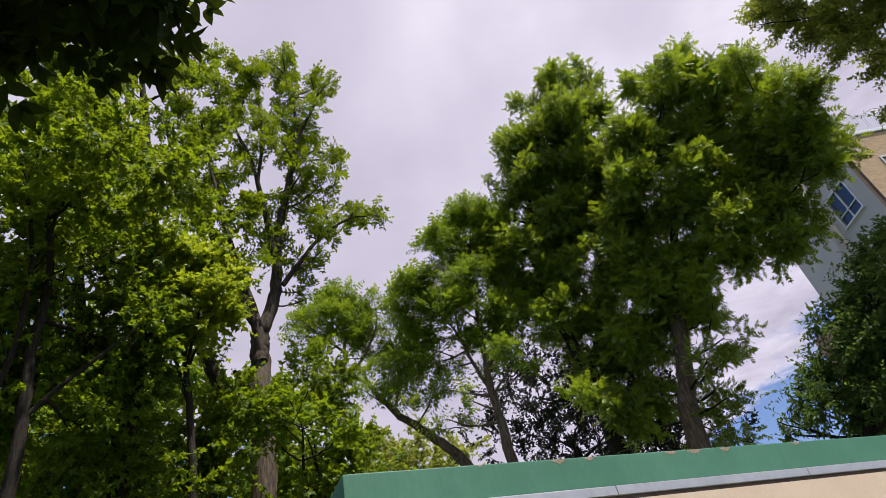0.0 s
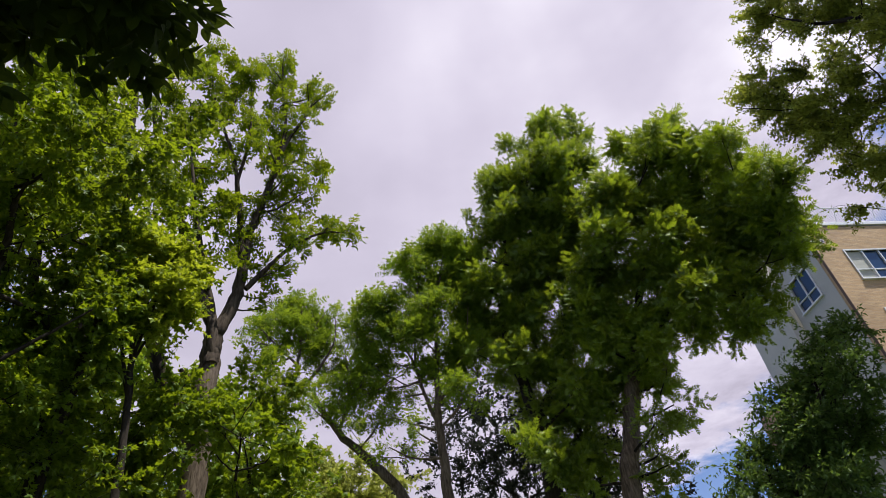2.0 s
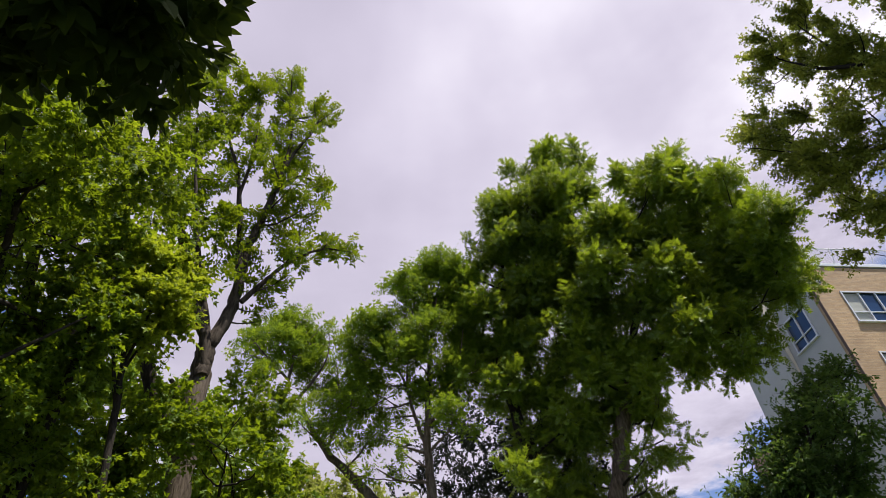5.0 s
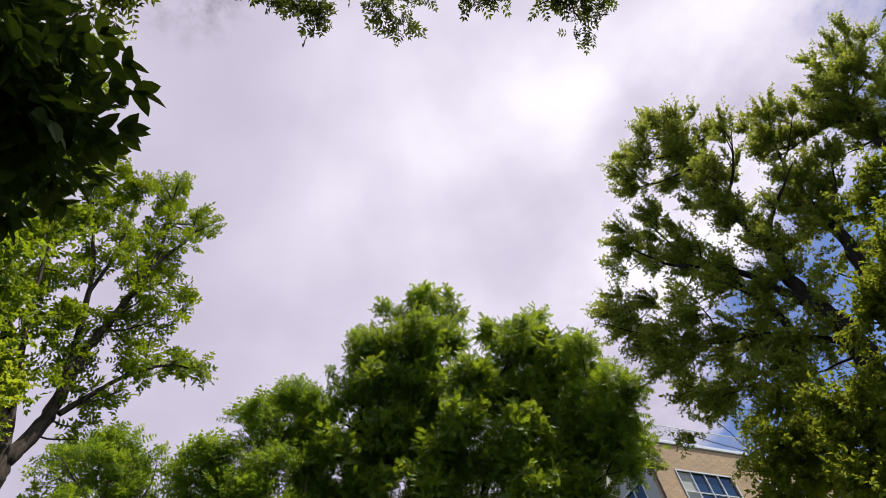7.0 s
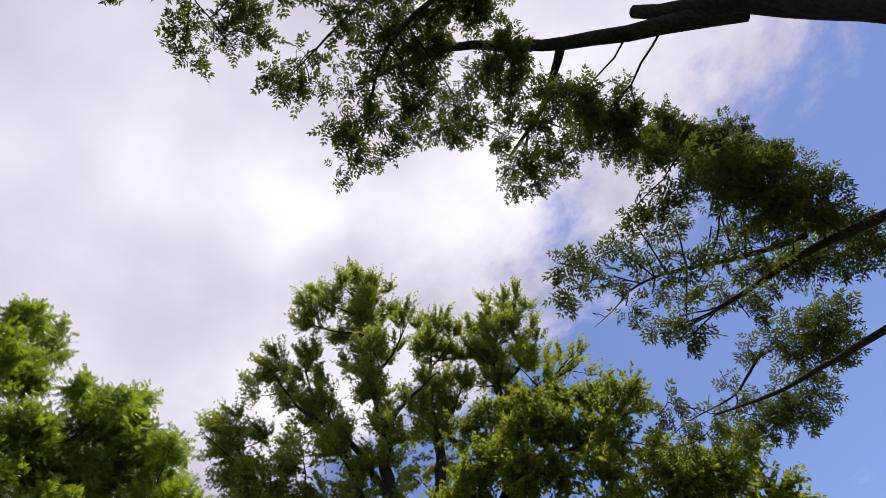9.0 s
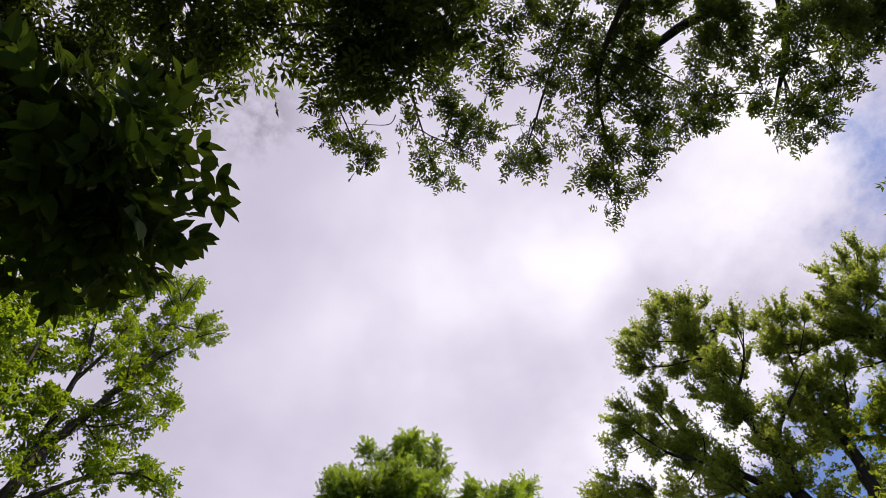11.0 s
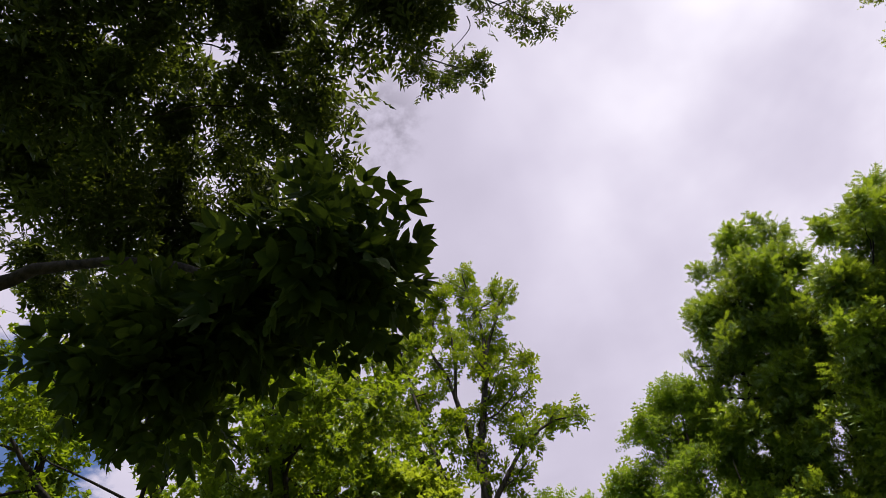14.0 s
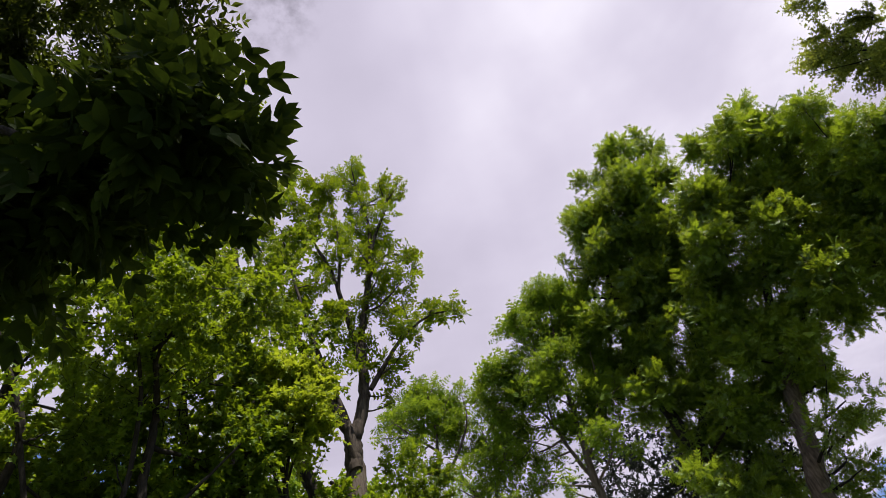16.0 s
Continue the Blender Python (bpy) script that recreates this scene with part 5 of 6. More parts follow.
tree.clumps((0.31, -0.83, 14.25, 0.24), (0.21, -1.40, 14.80, 0.29), (0.29, -1.14, 15.02, 0.26), (0.07, -1.79, 15.53, 0.36), (0.43, -1.65, 16.40, 0.26), (0.79, -2.26, 16.68, 0.29), (0.34, -1.14, 14.04, 0.31), (0.39, -2.01, 14.30, 0.35), (0.59, -2.10, 14.23, 0.29), (0.26, -1.03, 14.91, 0.36), (0.44, -1.19, 15.69, 0.25), (0.15, -1.23, 16.23, 0.27), (0.40, -1.41, 13.11, 0.30), (0.53, -2.05, 13.01, 0.22))
tree.clumps((0.46, -2.25, 12.95, 0.22), (0.51, -3.05, 13.25, 0.27), (0.53, -3.50, 13.52, 0.21), (0.02, -0.85, 11.37, 0.32), (-0.14, -0.57, 11.73, 0.29), (0.47, -0.96, 12.36, 0.26), (0.41, -0.83, 12.63, 0.27), (0.40, -1.10, 12.67, 0.26), (0.49, -1.10, 13.85, 0.31))
tree.grow()

tree = Tree("broadleaf_tree", "tree with yellowish green leaves and dark forked trunk", (9.82, 3.64), BARK_DARK, LEAF_YELLOW, blade(0.6), 0.094, 15, tips=19, shoots=6, leaves=18, sprig=0.42, lift=0.2, tidy=0.4, droop=0.25, gaps=0.12, grain=1.2)
tree.trunk((0.00, 0.00, -0.05, 0.187), (0.00, 0.00, 6.26, 0.170), (0.09, -0.23, 7.16, 0.150), (0.21, -0.56, 8.03, 0.130), (0.36, -1.09, 8.64, 0.100), (0.49, -1.60, 8.86, 0.070))
tree.stem((0.49, -1.60, 8.86, 0.060), (0.67, -2.21, 8.74, 0.050), (0.83, -2.98, 8.75, 0.030), (0.93, -3.77, 9.19, 0.010))
tree.stem((0.19, -0.52, 7.93, 0.100), (0.30, -0.99, 8.02, 0.080), (0.37, -1.36, 8.56, 0.060), (0.39, -1.60, 9.57, 0.030), (0.37, -1.67, 10.16, 0.010))
tree.stem((0.21, -0.56, 8.03, 0.060), (0.05, -0.52, 8.65, 0.040), (-0.03, -0.69, 9.49, 0.020))
tree.clumps((-1.74, 2.32, 6.79, 0.29), (-1.18, 2.46, 6.52, 0.35), (-1.46, 1.57, 6.26, 0.32), (-1.61, 1.52, 5.67, 0.37), (-2.01, 2.73, 6.45, 0.19), (-0.96, 3.24, 6.64, 0.32), (-1.33, 1.38, 6.83, 0.29), (-0.41, 1.50, 7.01, 0.36), (-0.74, 2.79, 8.05, 0.24), (-0.63, 2.49, 7.33, 0.30))
tree.clumps((0.97, -4.00, 9.49, 0.10), (0.69, -3.71, 9.25, 0.17), (1.11, -3.45, 9.77, 0.16), (1.34, -3.78, 9.28, 0.16), (0.54, -3.36, 8.84, 0.22), (0.80, -3.02, 9.49, 0.19), (0.72, -2.59, 9.82, 0.23), (-0.18, -2.22, 9.43, 0.22), (1.04, -1.37, 10.68, 0.25), (0.87, -0.85, 10.68, 0.25), (0.75, -0.29, 10.40, 0.25), (-0.04, -1.66, 9.12, 0.30))
tree.clumps((0.18, -2.20, 8.92, 0.30), (0.66, -2.63, 8.82, 0.30), (0.39, -3.12, 8.23, 0.25), (-0.26, -0.91, 8.76, 0.29), (-0.34, -1.51, 8.11, 0.28), (-0.41, -0.41, 8.40, 0.29), (-0.61, 0.09, 7.93, 0.28), (0.17, -0.43, 7.98, 0.32), (0.95, -0.85, 8.00, 0.22), (-0.13, -2.09, 7.88, 0.24), (-0.06, -2.66, 7.58, 0.23), (1.32, -1.85, 7.69, 0.22), (-0.13, -2.57, 6.81, 0.26))
tree.clumps((-0.05, -1.41, 6.78, 0.20), (1.09, -2.86, 7.00, 0.34), (0.88, -3.39, 6.86, 0.28), (0.60, -3.48, 6.24, 0.31), (1.47, -3.88, 6.52, 0.29), (0.04, -2.65, 6.10, 0.26), (0.84, -3.02, 6.04, 0.28), (1.27, -3.42, 6.03, 0.29), (1.35, -3.10, 8.07, 0.23), (0.09, -3.63, 6.99, 0.20), (0.85, -4.10, 5.90, 0.39), (0.29, -4.66, 5.94, 0.32), (0.51, -4.13, 5.20, 0.42), (-0.90, 0.51, 7.75, 0.26), (-0.71, -0.00, 7.05, 0.29), (1.51, -3.64, 8.41, 0.19), (0.50, -3.80, 7.31, 0.26), (0.69, -4.04, 7.08, 0.28), (1.02, -4.35, 7.00, 0.31), (1.34, -2.86, 7.47, 0.30), (1.23, -2.88, 6.59, 0.34), (0.92, -3.30, 5.98, 0.34), (1.31, -2.02, 6.97, 0.30), (0.16, -1.81, 6.60, 0.25), (1.21, -4.86, 7.30, 0.27), (-0.04, -2.40, 5.77, 0.33), (1.05, -2.72, 5.82, 0.39), (1.13, -3.21, 5.54, 0.41), (0.82, -1.56, 6.46, 0.33))
tree.grow()

tree = Tree("evergreen_tree", "low tree with dark glossy leaves before the apartment building", (4.56, 9.48), BARK_DARK, LEAF_LOW, blade(0.5), 0.075, 16, tips=20, shoots=6, leaves=12, sprig=0.34, lift=0.05, fan_out=0.5, tidy=0.45, droop=0.35, gaps=0.28, grain=1.6)
tree.trunk((0.00, 0.00, -0.05, 0.132), (0.00, 0.00, 2.31, 0.120), (0.38, -0.19, 3.18, 0.100), (0.81, -0.44, 4.12, 0.070), (1.20, -0.69, 4.81, 0.040))
tree.stem((0.81, -0.44, 4.12, 0.040), (0.65, -0.21, 4.45, 0.030), (0.31, 0.11, 4.59, 0.012))
tree.stem((1.12, -0.63, 4.67, 0.040), (1.51, -1.00, 5.32, 0.030), (1.75, -1.27, 5.96, 0.010))
tree.clumps((1.88, -1.18, 6.14, 0.16), (1.68, -1.27, 5.71, 0.25), (1.56, -0.97, 5.64, 0.19), (1.62, -0.66, 5.95, 0.11), (1.78, -0.73, 5.42, 0.30), (1.15, -0.71, 5.41, 0.18), (0.96, -1.02, 4.88, 0.31), (0.68, -0.73, 4.93, 0.12), (1.24, -0.56, 4.58, 0.37), (0.64, -0.15, 4.96, 0.15), (0.86, -0.13, 4.71, 0.26), (0.17, -0.22, 4.67, 0.12), (0.28, -0.03, 4.44, 0.17))
tree.clumps((0.39, -0.44, 4.15, 0.28), (0.94, -0.23, 4.09, 0.33), (-0.22, -0.31, 4.26, 0.11), (-0.25, 0.02, 4.36, 0.07), (0.04, 0.41, 4.23, 0.10), (1.07, -0.38, 5.51, 0.09), (0.89, -0.47, 5.47, 0.06), (1.56, -0.95, 4.75, 0.41), (1.04, -1.04, 3.96, 0.39), (1.73, -1.63, 5.23, 0.35), (2.38, -1.09, 6.31, 0.22))
tree.grow()

tree = Tree("overhanging_tree", "tree with narrow leaflets reaching overhead, shade in their dark colour", (3.61, -4.15), BARK_DARK, LEAF_OVER_SHADED, pinnate(3, blade(0.44), 0.46), 0.112, 17, tips=6, shoots=6, leaves=4, sprig=0.2, flat=0.7, lift=-0.1, fan_out=0.8, tidy=0.2, droop=0.35, gaps=0.15, grain=2.2, thick=0.6, limb_size=0.012, group="overhanging trees")
tree.trunk((0.00, 0.00, -0.05, 0.240), (-0.07, 0.08, 5.38, 0.190), (-0.07, 0.62, 7.15, 0.130), (-0.06, 1.38, 8.80, 0.080))
tree.stem((0.05, 0.74, 7.56, 0.120), (-0.08, 2.27, 9.12, 0.080), (-1.00, 3.45, 9.02, 0.050), (-1.26, 4.65, 8.99, 0.020))
tree.stem((-0.08, 2.27, 9.12, 0.060), (0.48, 2.82, 9.05, 0.040), (0.86, 3.60, 9.09, 0.015))
tree.stem((-1.70, 3.04, 8.40, 0.035), (-1.70, 3.80, 8.40, 0.030), (-1.47, 4.31, 8.40, 0.020), (-1.04, 4.72, 8.40, 0.015), (-0.71, 5.15, 8.40, 0.005))
tree.stem((-3.02, 2.98, 8.40, 0.035), (-3.10, 3.51, 8.40, 0.028), (-3.36, 4.19, 8.40, 0.022), (-3.53, 4.79, 8.40, 0.018), (-3.19, 5.22, 8.40, 0.010), (-2.71, 5.80, 8.40, 0.003))
tree.stem((-3.43, 5.29, 8.40, 0.006), (-3.43, 5.42, 8.40, 0.005), (-3.73, 5.53, 8.40, 0.004), (-3.95, 5.60, 8.40, 0.003), (-4.05, 5.73, 8.40, 0.002))
tree.stem((-4.15, 3.01, 8.40, 0.030), (-4.98, 3.89, 8.40, 0.025), (-6.00, 4.73, 8.40, 0.020), (-6.69, 5.38, 8.40, 0.010))
tree.stem((-2.17, 3.48, 8.40, 0.025), (-2.10, 4.15, 8.40, 0.018), (-1.94, 5.06, 8.40, 0.005))
tree.clumps((-0.83, 5.18, 8.17, 0.08), (-0.48, 5.05, 8.53, 0.11), (-1.04, 4.97, 8.25, 0.11), (-1.32, 4.96, 8.10, 0.08), (-0.88, 4.64, 8.03, 0.12), (-1.11, 4.58, 8.22, 0.14), (-0.36, 4.44, 8.88, 0.13), (-1.36, 4.60, 8.37, 0.12), (-1.72, 4.37, 8.32, 0.16), (-1.31, 4.18, 8.35, 0.19), (-1.05, 4.10, 7.98, 0.16), (-0.26, 4.18, 8.78, 0.12), (-0.30, 3.88, 8.54, 0.13), (-0.36, 3.71, 8.26, 0.06), (-0.73, 3.77, 8.31, 0.17))
tree.clumps((-1.04, 3.72, 8.76, 0.23), (-1.67, 3.85, 8.50, 0.21), (-2.17, 3.76, 8.23, 0.20), (-2.16, 4.19, 8.04, 0.17), (-1.84, 5.15, 8.88, 0.08, 0.40), (-1.73, 4.98, 8.46, 0.08, 0.40), (-1.97, 4.83, 8.59, 0.08, 0.40), (-1.94, 5.22, 8.31, 0.05, 0.40), (-3.32, 3.74, 8.27, 0.14), (-3.31, 4.17, 8.13, 0.13), (-3.01, 3.83, 8.40, 0.14), (-2.61, 3.70, 8.74, 0.15), (-2.75, 4.15, 7.94, 0.11), (-2.91, 4.41, 8.45, 0.10))
tree.clumps((-3.33, 4.61, 8.46, 0.09), (-2.65, 4.49, 8.06, 0.07), (-3.34, 4.87, 7.95, 0.05, 0.40), (-3.07, 4.87, 8.45, 0.06, 0.40), (-2.88, 5.02, 8.33, 0.07, 0.40), (-2.54, 5.02, 8.65, 0.07, 0.40), (-2.47, 5.15, 8.48, 0.04, 0.40), (-2.69, 5.34, 8.29, 0.07, 0.40), (-2.84, 5.64, 8.52, 0.07, 0.40), (-2.64, 5.75, 8.52, 0.03, 0.40), (-3.19, 5.30, 8.19, 0.04, 0.50), (-3.51, 5.05, 8.14, 0.06, 0.40), (-3.76, 5.12, 8.78, 0.08, 0.40), (-3.86, 5.24, 8.44, 0.05, 0.40))
tree.clumps((-3.99, 5.44, 8.18, 0.06, 0.40), (-3.88, 5.75, 8.78, 0.06, 0.40), (-3.69, 5.76, 8.28, 0.04, 0.40), (-3.52, 5.78, 8.07, 0.03, 0.40), (-4.13, 5.51, 8.12, 0.04, 0.40), (-2.47, 3.19, 8.18, 0.33), (-1.50, 3.06, 8.64, 0.36), (-3.30, 3.22, 8.17, 0.32), (-0.58, 3.07, 8.82, 0.32), (-4.12, 3.26, 8.02, 0.32), (-4.99, 3.25, 8.32, 0.34), (-5.94, 3.25, 8.61, 0.36))
tree.clumps((1.19, 3.62, 8.88, 0.10), (0.79, 3.53, 8.73, 0.12), (0.84, 3.36, 8.26, 0.11), (-0.01, 3.53, 8.22, 0.11), (0.13, 3.29, 7.92, 0.14), (0.65, 3.07, 8.08, 0.13), (0.55, 2.81, 8.01, 0.08), (-0.09, 3.21, 8.56, 0.13), (-0.15, 2.98, 7.95, 0.16), (0.09, 2.69, 7.95, 0.17), (-0.33, 3.21, 8.67, 0.10))
tree.clumps((0.98, 2.39, 7.95, 0.12), (0.91, 2.39, 8.49, 0.14), (1.03, 2.18, 7.94, 0.11), (0.75, 2.14, 8.34, 0.19), (1.60, 1.65, 8.89, 0.18), (1.44, 1.66, 8.20, 0.20), (2.35, 1.08, 8.89, 0.27), (2.33, 0.87, 8.50, 0.26), (3.02, 0.41, 8.68, 0.28), (2.10, 1.52, 8.18, 0.13))
tree.clumps((0.28, 2.52, 8.46, 0.16), (0.53, 2.32, 8.25, 0.19), (0.82, 2.09, 8.06, 0.21), (1.70, 1.62, 8.81, 0.26), (1.04, 2.59, 8.89, 0.15), (1.03, 2.38, 8.28, 0.15), (1.34, 2.07, 8.18, 0.17), (0.79, 3.40, 8.61, 0.08), (0.35, 3.11, 7.97, 0.10), (-0.02, 3.05, 8.04, 0.12))
tree.grow()

tree = Tree("overhanging_tree", "tree with long low branches, shade in its dark leaf colour", (6.30, -4.93), BARK_DARK, LEAF_OVER_SHADED, pinnate(3, blade(0.36), 0.48), 0.15, 18, tips=5, shoots=4, leaves=3, sprig=0.16, lift=-0.1, fan_out=0.6, tidy=0.25, droop=0.35, gaps=0.12, grain=1.6, thick=0.6, limb_size=0.014, group="overhanging trees")
tree.trunk((0.00, 0.00, -0.05, 0.200), (0.01, 0.34, 4.75, 0.170), (-0.03, 1.00, 6.59, 0.120))
tree.stem((-0.03, 1.00, 6.41, 0.075), (0.27, 2.00, 6.83, 0.050), (0.42, 3.00, 6.87, 0.030), (0.61, 3.83, 7.07, 0.012))
tree.stem((0.00, 0.68, 5.31, 0.060), (0.56, 2.15, 5.62, 0.040), (0.61, 3.33, 5.62, 0.024), (0.64, 4.07, 5.81, 0.010))
tree.stem((0.23, 1.86, 7.00, 0.042), (0.10, 2.32, 7.00, 0.036), (-0.13, 2.85, 7.00, 0.030), (-0.34, 3.22, 7.00, 0.025), (-0.50, 3.52, 7.00, 0.021), (-0.59, 3.78, 7.00, 0.017), (-0.61, 4.08, 7.00, 0.012), (-0.46, 4.35, 7.00, 0.007), (-0.38, 4.66, 7.00, 0.004))
tree.stem((-0.27, 3.10, 7.00, 0.015), (-0.56, 2.86, 7.00, 0.012), (-0.92, 2.74, 7.00, 0.009), (-1.06, 2.54, 7.00, 0.005))
tree.stem((-0.53, 3.58, 7.00, 0.012), (-1.18, 3.62, 7.00, 0.009), (-1.68, 3.67, 7.00, 0.004))
tree.stem((-0.61, 4.08, 7.00, 0.008), (-1.16, 4.31, 7.00, 0.006), (-1.58, 4.59, 7.00, 0.003))
tree.stem((-0.40, 3.34, 7.00, 0.012), (0.19, 3.54, 7.00, 0.009), (0.79, 3.74, 7.00, 0.004))
tree.stem((1.89, 2.87, 7.00, 0.024), (2.16, 3.12, 7.00, 0.021), (2.52, 3.44, 7.00, 0.017), (2.52, 3.80, 7.00, 0.012), (2.45, 4.23, 7.00, 0.008), (2.64, 4.74, 7.00, 0.004))
tree.clumps((-1.39, 4.59, 7.22, 0.06), (-1.59, 4.43, 6.76, 0.07), (-1.22, 4.65, 6.91, 0.07), (-1.37, 4.18, 6.96, 0.08), (-1.14, 4.42, 6.92, 0.09), (-0.23, 4.57, 7.34, 0.09), (-1.09, 3.90, 7.15, 0.08), (-0.87, 4.13, 7.07, 0.11), (-0.73, 4.22, 6.71, 0.10), (-1.79, 3.71, 6.84, 0.08), (-1.43, 3.62, 6.91, 0.10), (-1.65, 3.36, 7.01, 0.07), (-0.85, 3.71, 7.01, 0.12), (-0.35, 3.85, 6.98, 0.12))
tree.clumps((-1.11, 3.22, 7.14, 0.11), (-1.49, 3.05, 6.97, 0.08), (-0.78, 3.35, 6.94, 0.12), (-0.56, 3.56, 6.73, 0.12), (0.65, 3.61, 7.29, 0.12), (0.33, 3.88, 7.06, 0.08), (0.40, 3.75, 6.72, 0.09), (0.33, 3.51, 6.84, 0.09), (0.02, 3.25, 7.08, 0.11), (-0.70, 2.85, 7.08, 0.11), (-0.71, 3.05, 6.66, 0.11), (0.68, 2.96, 7.29, 0.13), (-0.10, 2.93, 6.86, 0.11))
tree.clumps((-1.01, 2.62, 7.27, 0.14, 1.80), (-0.31, 2.44, 7.24, 0.16), (-0.90, 2.29, 7.30, 0.16, 1.80), (-0.18, 2.68, 6.78, 0.15), (0.64, 2.66, 7.07, 0.13), (0.80, 2.93, 6.80, 0.10), (1.88, 2.98, 7.13, 0.08), (2.56, 3.44, 7.22, 0.08), (2.40, 3.36, 6.95, 0.08), (1.54, 4.38, 6.84, 0.09), (1.41, 4.63, 6.66, 0.08), (2.47, 4.15, 7.31, 0.08), (2.10, 3.91, 6.67, 0.07), (3.21, 3.60, 7.12, 0.12))
tree.clumps((3.98, 3.59, 7.25, 0.15), (2.85, 4.12, 6.89, 0.14), (2.64, 4.50, 6.78, 0.13), (3.78, 4.02, 6.90, 0.18), (2.83, 4.76, 7.13, 0.14), (0.86, 1.94, 7.28, 0.33), (1.73, 2.46, 6.86, 0.34), (-0.28, 1.71, 6.98, 0.33, 1.80), (0.71, 1.45, 6.99, 0.44), (3.13, 3.16, 6.77, 0.30), (1.87, 2.04, 6.72, 0.38), (-1.20, 2.30, 7.14, 0.24, 1.80), (-1.00, 2.21, 6.87, 0.24, 1.80), (-2.21, 3.04, 6.68, 0.13, 1.80), (-1.41, 2.68, 6.89, 0.14, 1.80), (-0.65, 2.25, 6.78, 0.22, 1.80), (3.25, 2.64, 6.83, 0.39))
tree.grow()

tree = Tree("overhanging_tree", "shady tree overhead with dense leaves, shade in their dark colour", (-4.41, -2.35), BARK_DARK, LEAF_OVER_SHADED, pinnate(3, blade(0.42)), 0.2, 19, tips=11, shoots=5, leaves=4, sprig=0.28, flat=0.7, lift=-0.1, tidy=0.3, droop=0.4, gaps=0.28, grain=1.8, thick=0.7, limb_size=0.012, group="overhanging trees")
tree.trunk((0.00, 0.00, -0.05, 0.240), (0.14, 0.17, 5.63, 0.180), (0.34, 0.70, 7.88, 0.100), (0.94, 1.42, 9.32, 0.050))
tree.clumps((0.58, 2.06, 7.64, 0.40), (0.94, 2.04, 8.16, 0.41), (1.76, 2.03, 7.81, 0.37), (2.41, 2.01, 7.79, 0.36), (2.96, 1.98, 8.27, 0.38), (3.69, 1.97, 7.92, 0.35), (4.23, 1.95, 8.17, 0.27), (0.05, 2.68, 8.31, 0.44), (1.22, 2.59, 7.45, 0.34), (1.46, 2.65, 8.35, 0.41), (2.21, 2.62, 8.28, 0.39), (2.89, 2.62, 8.47, 0.39), (3.67, 2.56, 8.00, 0.30), (4.18, 2.50, 8.18, 0.24), (3.93, 2.80, 7.65, 0.21), (4.25, 2.80, 7.75, 0.17), (4.46, 2.50, 7.49, 0.17), (4.45, 2.06, 7.42, 0.24), (4.48, 3.06, 7.67, 0.08), (4.12, 3.14, 7.70, 0.10), (3.87, 3.14, 7.69, 0.07), (4.76, 2.24, 7.41, 0.14))
tree.clumps((0.51, 3.18, 7.41, 0.39), (0.51, 3.44, 8.57, 0.37), (1.42, 3.30, 8.28, 0.38), (2.33, 3.13, 7.77, 0.30), (2.93, 3.09, 7.61, 0.26), (3.37, 2.98, 7.68, 0.20), (3.86, 2.75, 7.75, 0.20), (2.52, 3.51, 7.41, 0.19), (1.91, 3.82, 8.14, 0.30), (2.61, 3.96, 7.80, 0.12), (2.69, 3.43, 7.55, 0.15), (1.21, 3.92, 8.44, 0.32), (0.53, 3.98, 8.36, 0.33), (2.86, 3.59, 8.07, 0.08), (2.99, 3.66, 8.33, 0.05))
tree.clumps((2.34, 4.23, 8.03, 0.14), (2.17, 4.11, 7.65, 0.19), (1.28, 4.51, 8.57, 0.30), (0.21, 3.97, 8.05, 0.37), (0.17, 3.64, 7.47, 0.34), (0.73, 1.55, 7.56, 0.45), (1.39, 1.50, 7.85, 0.45), (-0.57, 2.19, 8.32, 0.54), (-0.84, 3.02, 8.44, 0.56), (-1.15, 3.89, 8.59, 0.50), (0.66, 4.54, 8.20, 0.33), (-0.18, 4.79, 8.46, 0.36))
tree.grow()

tree = Tree("young_ash", "young ash close by with toothed leaflets, canopy shade in their colour", (-3.20, 0.11), BARK_DARK, LEAF_NEAR_SHADED, pinnate(3, fine_blade(0.5), 0.42, 0.5), 0.142, 20, tips=5, shoots=2, leaves=2, sprig=0.08, lift=-0.1, tidy=0.55, droop=0.35, gaps=0.0, thick=0.25, limb_size=0.012)
tree.trunk((0.00, 0.00, -0.05, 0.090), (0.10, 0.05, 3.05, 0.075), (0.55, 0.15, 3.90, 0.042), (1.05, 0.28, 4.10, 0.028), (1.55, 0.40, 3.92, 0.018), (2.00, 0.50, 3.60, 0.012), (2.40, 0.56, 3.36, 0.006))
tree.clumps((2.56, 0.36, 3.24, 0.04), (2.58, 0.34, 3.32, 0.04), (2.52, 0.48, 3.33, 0.04), (2.66, 0.34, 3.19, 0.03), (2.55, 0.36, 3.14, 0.06))
